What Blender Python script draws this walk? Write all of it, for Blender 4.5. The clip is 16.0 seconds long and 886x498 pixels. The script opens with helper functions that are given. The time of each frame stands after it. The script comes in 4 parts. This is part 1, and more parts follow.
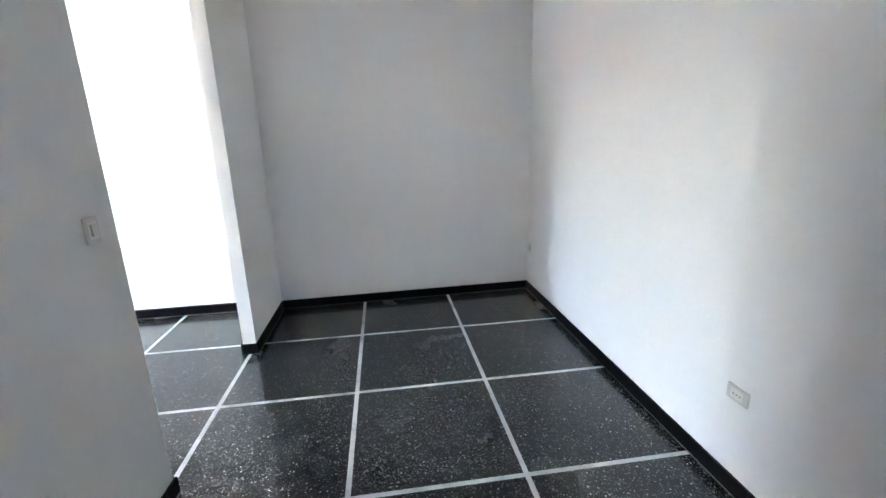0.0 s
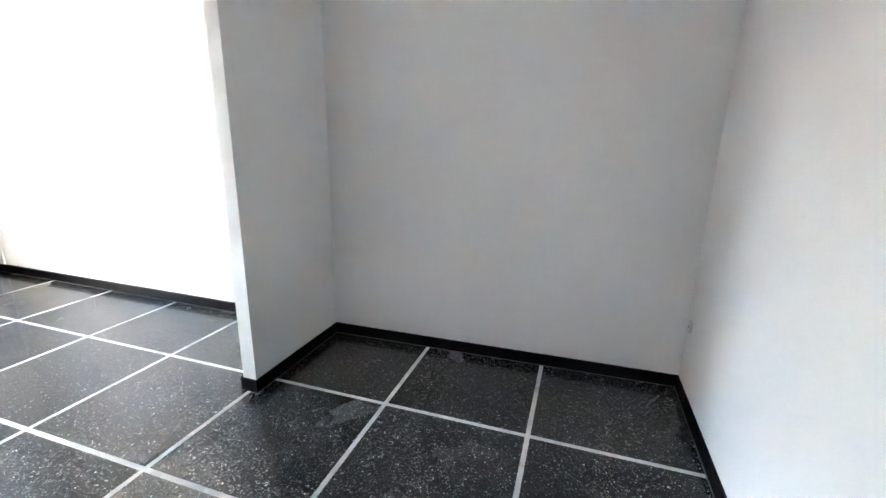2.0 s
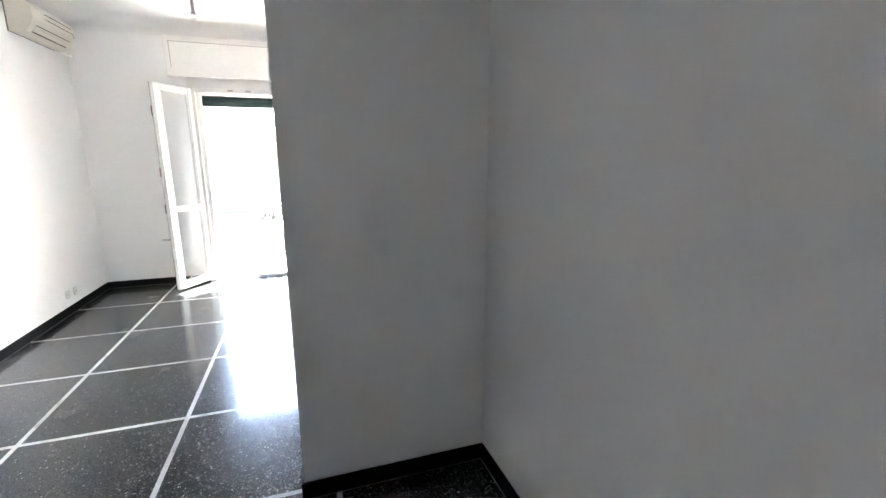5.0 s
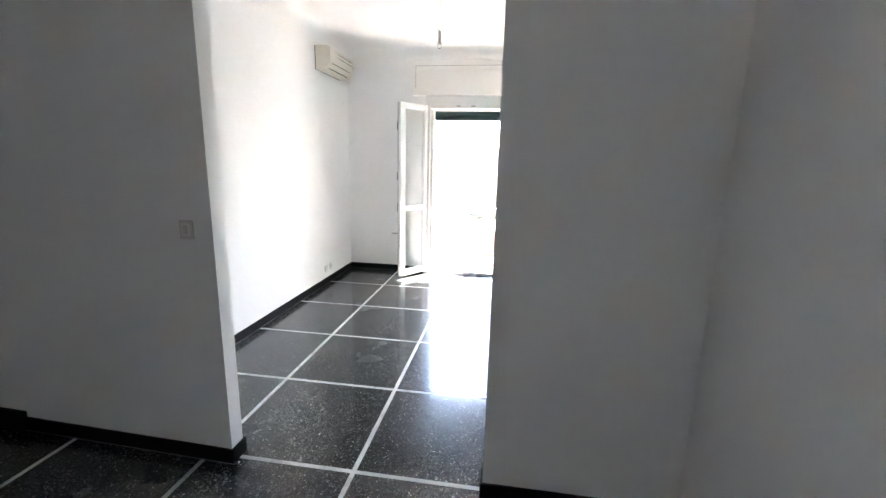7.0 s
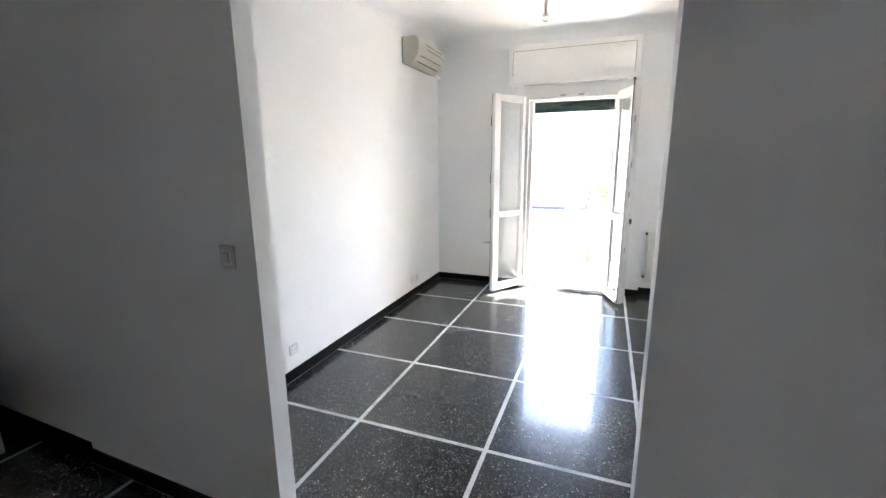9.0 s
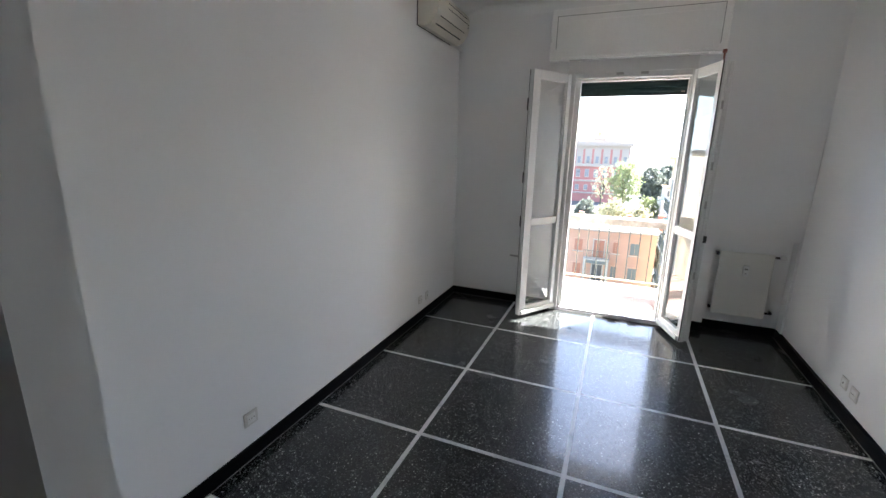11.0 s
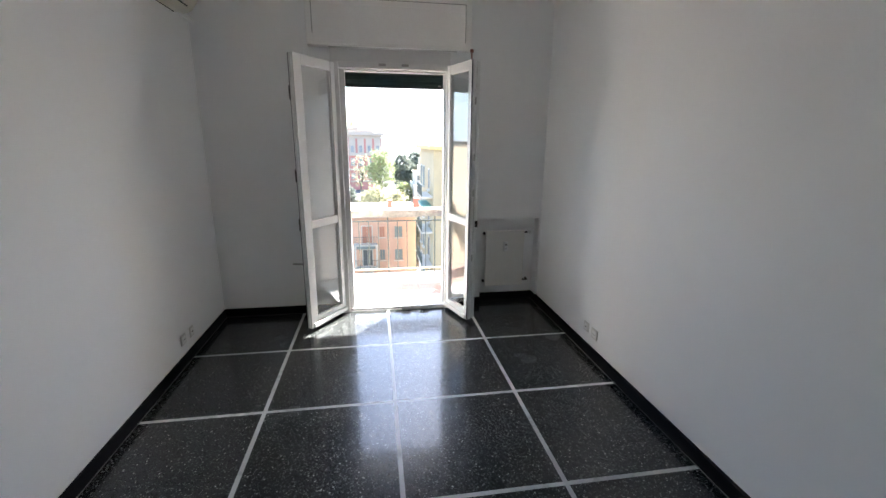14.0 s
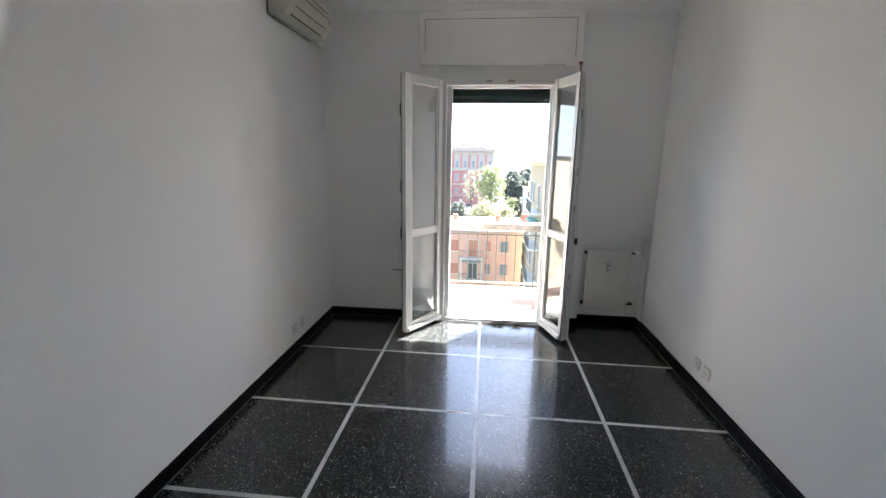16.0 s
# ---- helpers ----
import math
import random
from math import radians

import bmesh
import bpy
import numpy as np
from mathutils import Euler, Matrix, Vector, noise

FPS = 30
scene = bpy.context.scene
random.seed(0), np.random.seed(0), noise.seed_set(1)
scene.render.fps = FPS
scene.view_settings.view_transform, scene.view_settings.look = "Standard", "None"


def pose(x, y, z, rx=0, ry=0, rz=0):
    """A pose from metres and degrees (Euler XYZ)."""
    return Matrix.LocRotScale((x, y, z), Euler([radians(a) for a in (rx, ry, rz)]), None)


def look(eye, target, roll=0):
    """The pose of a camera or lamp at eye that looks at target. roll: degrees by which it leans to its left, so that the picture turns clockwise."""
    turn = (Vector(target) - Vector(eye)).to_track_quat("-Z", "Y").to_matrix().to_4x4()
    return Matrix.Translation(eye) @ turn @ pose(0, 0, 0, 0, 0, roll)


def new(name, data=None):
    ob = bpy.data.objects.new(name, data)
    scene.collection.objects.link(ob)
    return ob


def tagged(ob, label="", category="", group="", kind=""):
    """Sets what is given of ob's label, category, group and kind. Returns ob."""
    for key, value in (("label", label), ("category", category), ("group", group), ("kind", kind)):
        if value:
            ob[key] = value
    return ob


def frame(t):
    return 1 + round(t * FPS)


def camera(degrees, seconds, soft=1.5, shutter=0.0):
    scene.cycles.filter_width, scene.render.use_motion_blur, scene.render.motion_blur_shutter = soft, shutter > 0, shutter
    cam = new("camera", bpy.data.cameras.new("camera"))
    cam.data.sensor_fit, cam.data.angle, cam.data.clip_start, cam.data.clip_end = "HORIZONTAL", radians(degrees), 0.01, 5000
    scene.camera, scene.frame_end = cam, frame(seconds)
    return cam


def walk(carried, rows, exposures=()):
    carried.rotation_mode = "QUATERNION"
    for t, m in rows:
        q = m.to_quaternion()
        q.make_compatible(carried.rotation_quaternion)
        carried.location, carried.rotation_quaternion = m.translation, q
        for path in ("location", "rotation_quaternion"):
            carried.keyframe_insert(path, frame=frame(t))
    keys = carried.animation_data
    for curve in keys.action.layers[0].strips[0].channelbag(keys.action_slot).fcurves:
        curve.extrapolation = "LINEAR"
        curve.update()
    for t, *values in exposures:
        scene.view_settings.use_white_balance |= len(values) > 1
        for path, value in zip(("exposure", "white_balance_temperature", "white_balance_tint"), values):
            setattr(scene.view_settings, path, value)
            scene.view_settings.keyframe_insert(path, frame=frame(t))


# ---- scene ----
cam = camera(92.8, 16.0)
PATH = [
    (0, (1.032, -3.13, 1.484), (1.297, -1.213, 0.98), -1.6),
    (0.5, (1.225, -2.872, 1.476), (1.324, -0.937, 0.98), 0.9),
    (1, (1.395, -2.538, 1.476), (1.347, -0.6, 0.986), 1.3),
    (1.5, (1.555, -2.217, 1.493), (1.338, -0.305, 0.946), -1.1),
    (2, (1.734, -1.893, 1.459), (1.142, -0.051, 0.953), 1.2),
    (2.5, (1.846, -1.543, 1.476), (1.038, 0.227, 1.012), 0.4),
    (3, (1.919, -1.205, 1.466), (0.937, 0.472, 0.992), -1.9),
    (3.5, (1.952, -0.924, 1.473), (0.715, 0.566, 0.974), 0.5),
    (4, (1.925, -0.587, 1.422), (0.504, 0.737, 0.947), -0.2),
    (4.5, (1.862, -0.286, 1.484), (0.262, 0.833, 1.055), -0.9),
    (5, (1.773, -0.059, 1.485), (-0.085, 0.548, 1.064), -0.2),
    (5.2, (1.748, -0.023, 1.483), (-0.164, 0.407, 1.083), 1.2),
    (7.3, (1.785, -0.104, 1.569), (-0.135, -0.468, 1.141), 1.0),
    (7.5, (1.783, -0.106, 1.573), (-0.122, -0.523, 1.13), 1.1),
    (8, (1.681, -0.147, 1.567), (-0.198, -0.676, 1.132), 1.8),
    (8.5, (1.473, -0.198, 1.592), (-0.398, -0.825, 1.267), 0.7),
    (9, (1.183, -0.277, 1.565), (-0.643, -0.98, 1.151), -0.4),
    (9.5, (0.917, -0.335, 1.562), (-0.876, -1.117, 1.143), 0.1),
    (9.7, (0.819, -0.362, 1.558), (-0.951, -1.178, 1.109), 0.3),
    (11.8, (0.105, -0.937, 1.62), (-1.756, -1.506, 1.162), 1.6),
    (12, (0.07, -0.983, 1.624), (-1.818, -1.461, 1.169), 0.8),
    (12.5, (0.031, -1.024, 1.627), (-1.889, -1.311, 1.144), 0.3),
    (13, (0.004, -0.981, 1.622), (-1.936, -1.044, 1.138), 1.5),
    (13.5, (0.007, -0.925, 1.63), (-1.928, -0.783, 1.146), 0.8),
    (14, (0.011, -0.884, 1.627), (-1.902, -0.577, 1.133), 0.5),
    (14.5, (0.029, -0.868, 1.632), (-1.873, -0.491, 1.144), 0.2),
    (15, (0.037, -0.856, 1.635), (-1.871, -0.502, 1.15), 0.3),
    (15.5, (0.029, -0.819, 1.63), (-1.908, -0.655, 1.162), -0.2),
    (16, (0.027, -0.788, 1.609), (-1.917, -0.98, 1.179), 0.9),
]
LIGHT_RAY = Vector((0.797, -0.604, 0.0))
SUN_HEIGHT = radians(50)
EXPOSURES = [(0.0, 7.06, 5930, 10), (0.5, 6.95, 5960, 10), (1.0, 6.88, 6000, 10), (2.0, 7.05, 6080, 10), (3.0, 7.22, 6180, 10), (3.5, 7.2, 6180, 10), (4.5, 6.72, 6150, 10), (5.0, 6.12, 6100, 10),
             (7.5, 5.95, 6080, 10), (8.5, 5.92, 6080, 10), (9.7, 5.15, 6020, 10), (11.8, 3.76, 5950, 10), (13.0, 3.87, 5980, 10), (16.0, 3.97, 6010, 10)]
walk(cam, [(t, look(eye, target, roll)) for t, eye, target, roll in PATH], EXPOSURES)

# ---- daylight ----
scene.cycles.max_bounces, scene.cycles.diffuse_bounces = 16, 12
world = bpy.data.worlds.new("world")
scene.world = world
world.use_nodes = True
wn = world.node_tree.nodes
sky = wn.new("ShaderNodeTexSky")
sky.sky_type, sky.sun_disc = "NISHITA", False
sky.sun_elevation, sky.sun_rotation = SUN_HEIGHT, math.atan2(-LIGHT_RAY.x, -LIGHT_RAY.y)
sky.dust_density = 2.0
wn["Background"].inputs["Strength"].default_value = 0.085
world.node_tree.links.new(sky.outputs[0], wn["Background"].inputs["Color"])
sun = new("sun", bpy.data.lights.new("sun", "SUN"))
sun.data.energy, sun.data.angle, sun.data.color = 5.0, radians(0.55), (1.0, 0.95, 0.88)
ray = Vector((LIGHT_RAY.x * math.cos(SUN_HEIGHT), LIGHT_RAY.y * math.cos(SUN_HEIGHT), -math.sin(SUN_HEIGHT)))
sun.matrix_world = look((-8, 6, 20), Vector((-8, 6, 20)) + ray)


# the opening of the balcony door lets the sky in
door_light = new("door_light", bpy.data.lights.new("door_light", "AREA"))
door_light.data.shape, door_light.data.size, door_light.data.size_y = "RECTANGLE", 2.14, 0.93
door_light.data.cycles.is_portal = True
door_light.matrix_world = pose(-4.105, -0.70, 1.05, 0, -90, 0)


# ---- materials ----
class Mat:
    """A node material with a few shorthands."""

    def __init__(self, name, color=(0.8, 0.8, 0.8), rough=0.5, metal=0.0):
        self.m = bpy.data.materials.new(name)
        self.m.use_nodes = True
        self.n, self.l = self.m.node_tree.nodes, self.m.node_tree.links
        self.b = self.n["Principled BSDF"]
        self.b.inputs["Base Color"].default_value = (*color, 1)
        self.b.inputs["Roughness"].default_value = rough
        self.b.inputs["Metallic"].default_value = metal
        self.color = color
        self.pos = self.n.new("ShaderNodeNewGeometry").outputs["Position"]

    def node(self, kind, **inputs):
        nd = self.n.new(kind)
        for k, v in inputs.items():
            sock = nd.inputs[k.replace("_", " ")]
            if isinstance(v, bpy.types.NodeSocket):
                self.l.new(v, sock)
            else:
                sock.default_value = v
        return nd

    def noise(self, scale, detail=3.0, rough=0.55, stretch=None):
        vec = self.pos
        if stretch:
            mp = self.n.new("ShaderNodeMapping")
            self.l.new(self.pos, mp.inputs[0])
            mp.inputs["Scale"].default_value = stretch
            vec = mp.outputs[0]
        return self.node("ShaderNodeTexNoise", Vector=vec, Scale=scale, Detail=detail, Roughness=rough).outputs[0]

    def span(self, value, lo, hi, a=0.0, b=1.0):
        nd = self.node("ShaderNodeMapRange", Value=value)
        for k, v in ((1, lo), (2, hi), (3, a), (4, b)):
            nd.inputs[k].default_value = v
        return nd.outputs[0]

    def mix(self, fac, a, b):
        nd = self.n.new("ShaderNodeMix")
        nd.data_type = "RGBA"
        for sock, v in ((nd.inputs[0], fac), (nd.inputs[6], a), (nd.inputs[7], b)):
            if isinstance(v, bpy.types.NodeSocket):
                self.l.new(v, sock)
            else:
                sock.default_value = v if isinstance(v, float) else (*v, 1)
        return nd.outputs[2]

    def base(self, sock):
        self.l.new(sock, self.b.inputs["Base Color"])
        return self

    def gloss(self, sock):
        self.l.new(sock, self.b.inputs["Roughness"])
        return self

    def bump(self, height, strength=0.2, distance=0.01):
        nd = self.node("ShaderNodeBump", Height=height, Strength=strength, Distance=distance)
        self.l.new(nd.outputs[0], self.b.inputs["Normal"])
        return self


def tone(c, f):
    return tuple(min(1.0, v * f) for v in c)


def worn(name, color, rough=0.5, big=1.5, fine=60.0, amount=0.08, relief=0.1, metal=0.0, depth=0.004):
    """Paint, stone or metal with soft stains and a fine grain."""
    k = Mat(name, color, rough, metal)
    stains, grain = k.noise(big, 4), k.noise(fine, 3)
    c = k.mix(k.span(stains, 0.3, 0.7), tone(color, 1 - amount), tone(color, 1 + amount * 0.5))
    c = k.mix(k.span(grain, 0.35, 0.7, 0.0, 0.5), c, tone(color, 1 - amount))
    k.base(c).gloss(k.span(stains, 0.3, 0.7, max(0.02, rough - 0.06), rough + 0.08))
    if relief:
        k.bump(grain, relief, depth)
    return k.m


def terrazzo_material():
    """Black cement packed with small angular grey chips, polished."""
    k = Mat("black_terrazzo", rough=0.14)
    k.b.inputs["Specular IOR Level"].default_value = 0.30
    k.b.inputs["Coat Weight"].default_value, k.b.inputs["Coat Roughness"].default_value = 0.42, 0.085
    warp = k.n.new("ShaderNodeTexNoise")
    k.l.new(k.pos, warp.inputs["Vector"])
    warp.inputs["Scale"].default_value = 55.0
    vec = k.n.new("ShaderNodeVectorMath")
    vec.operation = "MULTIPLY_ADD"
    k.l.new(warp.outputs["Color"], vec.inputs[0])
    vec.inputs[1].default_value = (0.014, 0.014, 0.014)
    k.l.new(k.pos, vec.inputs[2])
    tint = k.n.new("ShaderNodeObjectInfo").outputs["Random"]
    c = k.mix(k.span(k.noise(3.0, 4), 0.3, 0.7), (0.007, 0.0075, 0.0075), (0.012, 0.013, 0.0125))
    c = k.mix(k.span(tint, 0, 1, 0.0, 0.4), c, (0.018, 0.019, 0.018))
    for scale, share, dark, light in ((240.0, 0.54, (0.014, 0.0155, 0.015), (0.048, 0.052, 0.049)), (125.0, 0.65, (0.03, 0.032, 0.03), (0.17, 0.175, 0.165))):
        cells = k.node("ShaderNodeTexVoronoi", Vector=vec.outputs[0], Scale=scale)
        rgb = k.node("ShaderNodeSeparateColor", Color=cells.outputs["Color"])
        chip = k.mix(rgb.outputs[1], dark, light)
        edge = k.span(cells.outputs["Distance"], 0.42, 0.6, 1.0, 0.0)
        take = k.n.new("ShaderNodeMath")
        take.operation = "MULTIPLY"
        k.l.new(k.span(rgb.outputs[0], share, share + 0.03), take.inputs[0])
        k.l.new(edge, take.inputs[1])
        c = k.mix(take.outputs[0], c, chip)
        rare = k.n.new("ShaderNodeMath")
        rare.operation = "MULTIPLY"
        k.l.new(k.span(rgb.outputs[2], 0.984, 0.988), rare.inputs[0])
        k.l.new(edge, rare.inputs[1])
        c = k.mix(rare.outputs[0], c, (0.36, 0.36, 0.33))
    k.base(c).gloss(k.span(k.noise(2.2, 5), 0.3, 0.75, 0.20, 0.30))
    k.bump(k.noise(7, 3), 0.035, 0.003)
    return k.m


def wall_paint(name, color):
    k = Mat(name, color, 0.75)
    roll, blot = k.noise(160, 2), k.noise(1.1, 4)
    k.base(k.mix(k.span(blot, 0.3, 0.7), tone(color, 0.965), color))
    streak = k.noise(2.0, 3, stretch=(3.0, 3.0, 0.35))
    mixed = k.node("ShaderNodeMath")
    mixed.operation = "ADD"
    k.l.new(k.span(roll, 0, 1, 0, 0.25), mixed.inputs[0])
    k.l.new(streak, mixed.inputs[1])
    k.bump(mixed.outputs[0], 0.12, 0.01)
    return k.m


def glass_material():
    k = Mat("pane_glass", (0.97, 0.985, 0.98), 0.0)
    k.b.inputs["Transmission Weight"].default_value = 1.0
    k.b.inputs["IOR"].default_value = 1.5
    k.bump(k.noise(2.5, 1), 0.02, 0.01)
    return k.m


def leaf_material(name, dark, light):
    k = Mat(name, dark, 0.7)
    rnd = k.n["Geometry"].outputs["Random Per Island"]
    c = k.mix(rnd, dark, light)
    k.base(c)
    through_leaf = k.node("ShaderNodeBsdfTranslucent", Color=c)
    both = k.n.new("ShaderNodeMixShader")
    both.inputs[0].default_value = 0.5
    k.l.new(k.b.outputs[0], both.inputs[1])
    k.l.new(through_leaf.outputs[0], both.inputs[2])
    k.l.new(both.outputs[0], k.n["Material Output"].inputs["Surface"])
    return k.m


M_WALL = wall_paint("white_wall_paint", (0.87, 0.87, 0.865))
M_CEIL = wall_paint("white_ceiling_paint", (0.88, 0.875, 0.86))
M_TERRAZZO = terrazzo_material()
M_STRIP = worn("white_marble_strip", (0.50, 0.50, 0.485), 0.3, 6.0, 90.0, 0.18, 0.05)
M_JOINT = worn("pale_grout", (0.13, 0.125, 0.115), 0.8, 8.0, 120.0, 0.25, 0.2)
M_SLAB = worn("floor_screed", (0.05, 0.05, 0.05), 0.9)
M_SKIRT = worn("black_stone_skirting", (0.006, 0.006, 0.0065), 0.5, 3.0, 140.0, 0.3, 0.05)
M_FRAME = worn("white_painted_wood", (0.76, 0.755, 0.74), 0.42, 3.0, 45.0, 0.06, 0.08)
M_ENAMEL = worn("white_gloss_enamel", (0.84, 0.83, 0.80), 0.18, 3.0, 45.0, 0.04, 0.03)
M_BOX = worn("cream_painted_box", (0.88, 0.87, 0.84), 0.35, 2.0, 50.0, 0.05, 0.08)
M_LINE = worn("dark_joint", (0.26, 0.25, 0.23), 0.8)
M_GLASS = glass_material()
M_SHUTTER = worn("dark_green_slats", (0.015, 0.045, 0.042), 0.5, 4.0, 60.0, 0.2, 0.05)
M_STEEL = worn("dull_steel", (0.45, 0.44, 0.42), 0.35, 8.0, 80.0, 0.15, 0.05, 0.9)
M_DARK = worn("dark_metal", (0.035, 0.032, 0.03), 0.5, 8.0, 80.0, 0.2, 0.05, 0.4)
M_RUST = worn("red_brown_bolt", (0.22, 0.07, 0.045), 0.6, 20.0, 90.0, 0.3, 0.1)
M_RAD = worn("cream_radiator_enamel", (0.76, 0.745, 0.69), 0.35, 3.0, 50.0, 0.04, 0.03)
M_AC = worn("aged_cream_plastic", (0.66, 0.625, 0.54), 0.4, 3.0, 60.0, 0.06, 0.03)
M_ACDARK = worn("dark_slot_and_shadow", (0.03, 0.03, 0.03), 0.6)
M_PLASTIC = worn("pale_grey_plastic", (0.68, 0.67, 0.64), 0.35, 6.0, 60.0, 0.06, 0.02)
M_WHITEPL = worn("white_plastic", (0.8, 0.8, 0.78), 0.35, 6.0, 60.0, 0.04, 0.02)
M_MARBLE = worn("white_marble_sill", (0.70, 0.69, 0.67), 0.3, 4.0, 30.0, 0.12, 0.03)
M_TERRA = worn("pale_terracotta", (0.36, 0.25, 0.20), 0.75, 2.0, 40.0, 0.2, 0.2)
M_CAP = worn("weathered_rail_cap", (0.34, 0.31, 0.27), 0.85, 7.0, 30.0, 0.55, 0.5, depth=0.01)
M_RAIL = worn("green_grey_iron", (0.07, 0.085, 0.07), 0.5, 12.0, 80.0, 0.3, 0.1)
# Bottom rail only: sunlight on the iron is put into this paler colour.
M_RAILSUNLIT = worn("sunlit_iron", (0.45, 0.43, 0.30), 0.6, 12.0, 80.0, 0.3, 0.1)
M_CREAM = worn("cream_render", (0.52, 0.45, 0.33), 0.85, 1.2, 30.0, 0.12, 0.3)
M_ORANGE = worn("orange_render", (0.54, 0.32, 0.21), 0.9, 0.5, 8.0, 0.12, 0.2)
M_OCHRE = worn("ochre_render", (0.55, 0.40, 0.16), 0.9, 0.5, 8.0, 0.15, 0.2)
M_GREYW = worn("grey_render", (0.37, 0.29, 0.17), 0.9, 0.4, 8.0, 0.15, 0.2)
M_WHITEW = worn("white_render", (0.48, 0.43, 0.34), 0.9, 0.4, 8.0, 0.1, 0.2)
M_REDW = worn("red_render", (0.40, 0.17, 0.14), 0.9, 0.2, 5.0, 0.15, 0.2)
M_ROOF = worn("weathered_roof", (0.34, 0.27, 0.22), 0.9, 0.6, 6.0, 0.35, 0.5)
M_TILE = worn("roof_tile", (0.36, 0.17, 0.11), 0.9, 1.0, 9.0, 0.3, 0.5)
M_WINDOW = worn("far_window_glass", (0.07, 0.07, 0.065), 0.45, 0.6, 6.0, 0.2, 0.0)
M_SHUTRED = worn("red_brown_shutter", (0.38, 0.16, 0.09), 0.7, 2.0, 20.0, 0.15, 0.1)
M_SHUTGREEN = worn("grey_green_shutter", (0.17, 0.18, 0.155), 0.7, 2.0, 20.0, 0.15, 0.1)
M_AWNING = worn("teal_awning", (0.16, 0.32, 0.26), 0.8, 2.0, 20.0, 0.1, 0.1)
M_ASPHALT = worn("asphalt_and_yards", (0.09, 0.09, 0.085), 0.95, 0.05, 1.0, 0.4, 0.2)
M_BARK = worn("bark", (0.10, 0.085, 0.065), 0.95, 2.0, 20.0, 0.3, 0.5)
M_LEAFLIGHT = leaf_material("spring_leaves", (0.16, 0.19, 0.085), (0.29, 0.31, 0.16))
# Distance haze is mixed in: these leaf colours are greyed and lightened.
M_LEAFDARK = leaf_material("dark_leaves", (0.10, 0.115, 0.09), (0.16, 0.17, 0.135))
M_LEAFPALE = leaf_material("pale_blossom_leaves", (0.21, 0.21, 0.11), (0.34, 0.32, 0.20))
# Air haze over the palace windows is mixed into this lighter grey.
M_FARWIN = worn("hazy_far_window", (0.20, 0.20, 0.20), 0.3, 0.6, 6.0, 0.2, 0.0)
M_STONE = worn("pale_far_stone", (0.36, 0.30, 0.24), 0.9, 0.2, 5.0, 0.1, 0.2)
# Pale bluish green: the haze before the hills is put into their colour.
M_HILL = worn("wooded_hill", (0.20, 0.24, 0.25), 0.95, 0.02, 0.3, 0.3, 0.3)
M_BULB = glass_material()


M_SKIRT.node_tree.nodes["Principled BSDF"].inputs["Specular IOR Level"].default_value = 0.07


# ---- building helpers ----
def box(bm, x0, x1, y0, y1, z0, z1, m=None):
    """Adds a block to bm; m turns or moves it afterwards."""
    v = [bm.verts.new(((m @ Vector(p)) if m else p)) for p in
         ((x0, y0, z0), (x1, y0, z0), (x1, y1, z0), (x0, y1, z0), (x0, y0, z1), (x1, y0, z1), (x1, y1, z1), (x0, y1, z1))]
    for f in ((3, 2, 1, 0), (4, 5, 6, 7), (0, 1, 5, 4), (1, 2, 6, 5), (2, 3, 7, 6), (3, 0, 4, 7)):
        bm.faces.new([v[i] for i in f])
    return v


def tube(bm, path, radius, sides=10, cap=True):
    """A round bar along a list of points; radius may be one number or one for each point."""
    pts = [Vector(p) for p in path]
    rings = []
    for i, p in enumerate(pts):
        d = (pts[min(i + 1, len(pts) - 1)] - pts[max(i - 1, 0)]).normalized()
        a = d.cross(Vector((0, 0, 1)) if abs(d.z) < 0.9 else Vector((1, 0, 0))).normalized()
        b = d.cross(a)
        r = radius if isinstance(radius, (int, float)) else radius[i]
        rings.append([bm.verts.new(p + r * (math.cos(t) * a + math.sin(t) * b)) for t in
                      [2 * math.pi * s / sides for s in range(sides)]])
    for q, w in zip(rings, rings[1:]):
        for s in range(sides):
            bm.faces.new((q[s], q[(s + 1) % sides], w[(s + 1) % sides], w[s]))
    if cap:
        bm.faces.new(rings[0][::-1])
        bm.faces.new(rings[-1])


def lathe(bm, profile, centre, sides=20):
    """A turned shape about a vertical axis: (radius, z) pairs."""
    cx, cy = centre
    rings = [[bm.verts.new((cx + r * math.cos(2 * math.pi * s / sides), cy + r * math.sin(2 * math.pi * s / sides), z))
              for s in range(sides)] for r, z in profile]
    for q, w in zip(rings, rings[1:]):
        for s in range(sides):
            bm.faces.new((q[s], q[(s + 1) % sides], w[(s + 1) % sides], w[s]))
    bm.faces.new(rings[0][::-1])
    bm.faces.new(rings[-1])


def soften(bm, width=0.003, segments=2):
    bmesh.ops.bevel(bm, geom=bm.edges[:], offset=width, segments=segments, affect="EDGES", profile=0.5, clamp_overlap=True)


def part(name, bm, material, parent=None, label="", smooth=False):
    """Links a bmesh as one mesh object, under a thing or a part where one is given."""
    bmesh.ops.recalc_face_normals(bm, faces=bm.faces[:])
    me = bpy.data.meshes.new(name)
    bm.to_mesh(me)
    bm.free()
    me.materials.append(material)
    if smooth:
        me.shade_smooth()
    ob = new(name, me)
    ob.parent = parent
    return tagged(ob, label=label)


def block(name, dims, material, parent=None, label="", bevel=0.0, m=None):
    bm = bmesh.new()
    box(bm, *dims)
    if bevel:
        soften(bm, bevel)
    if m:
        bm.transform(m)
    return part(name, bm, material, parent, label)


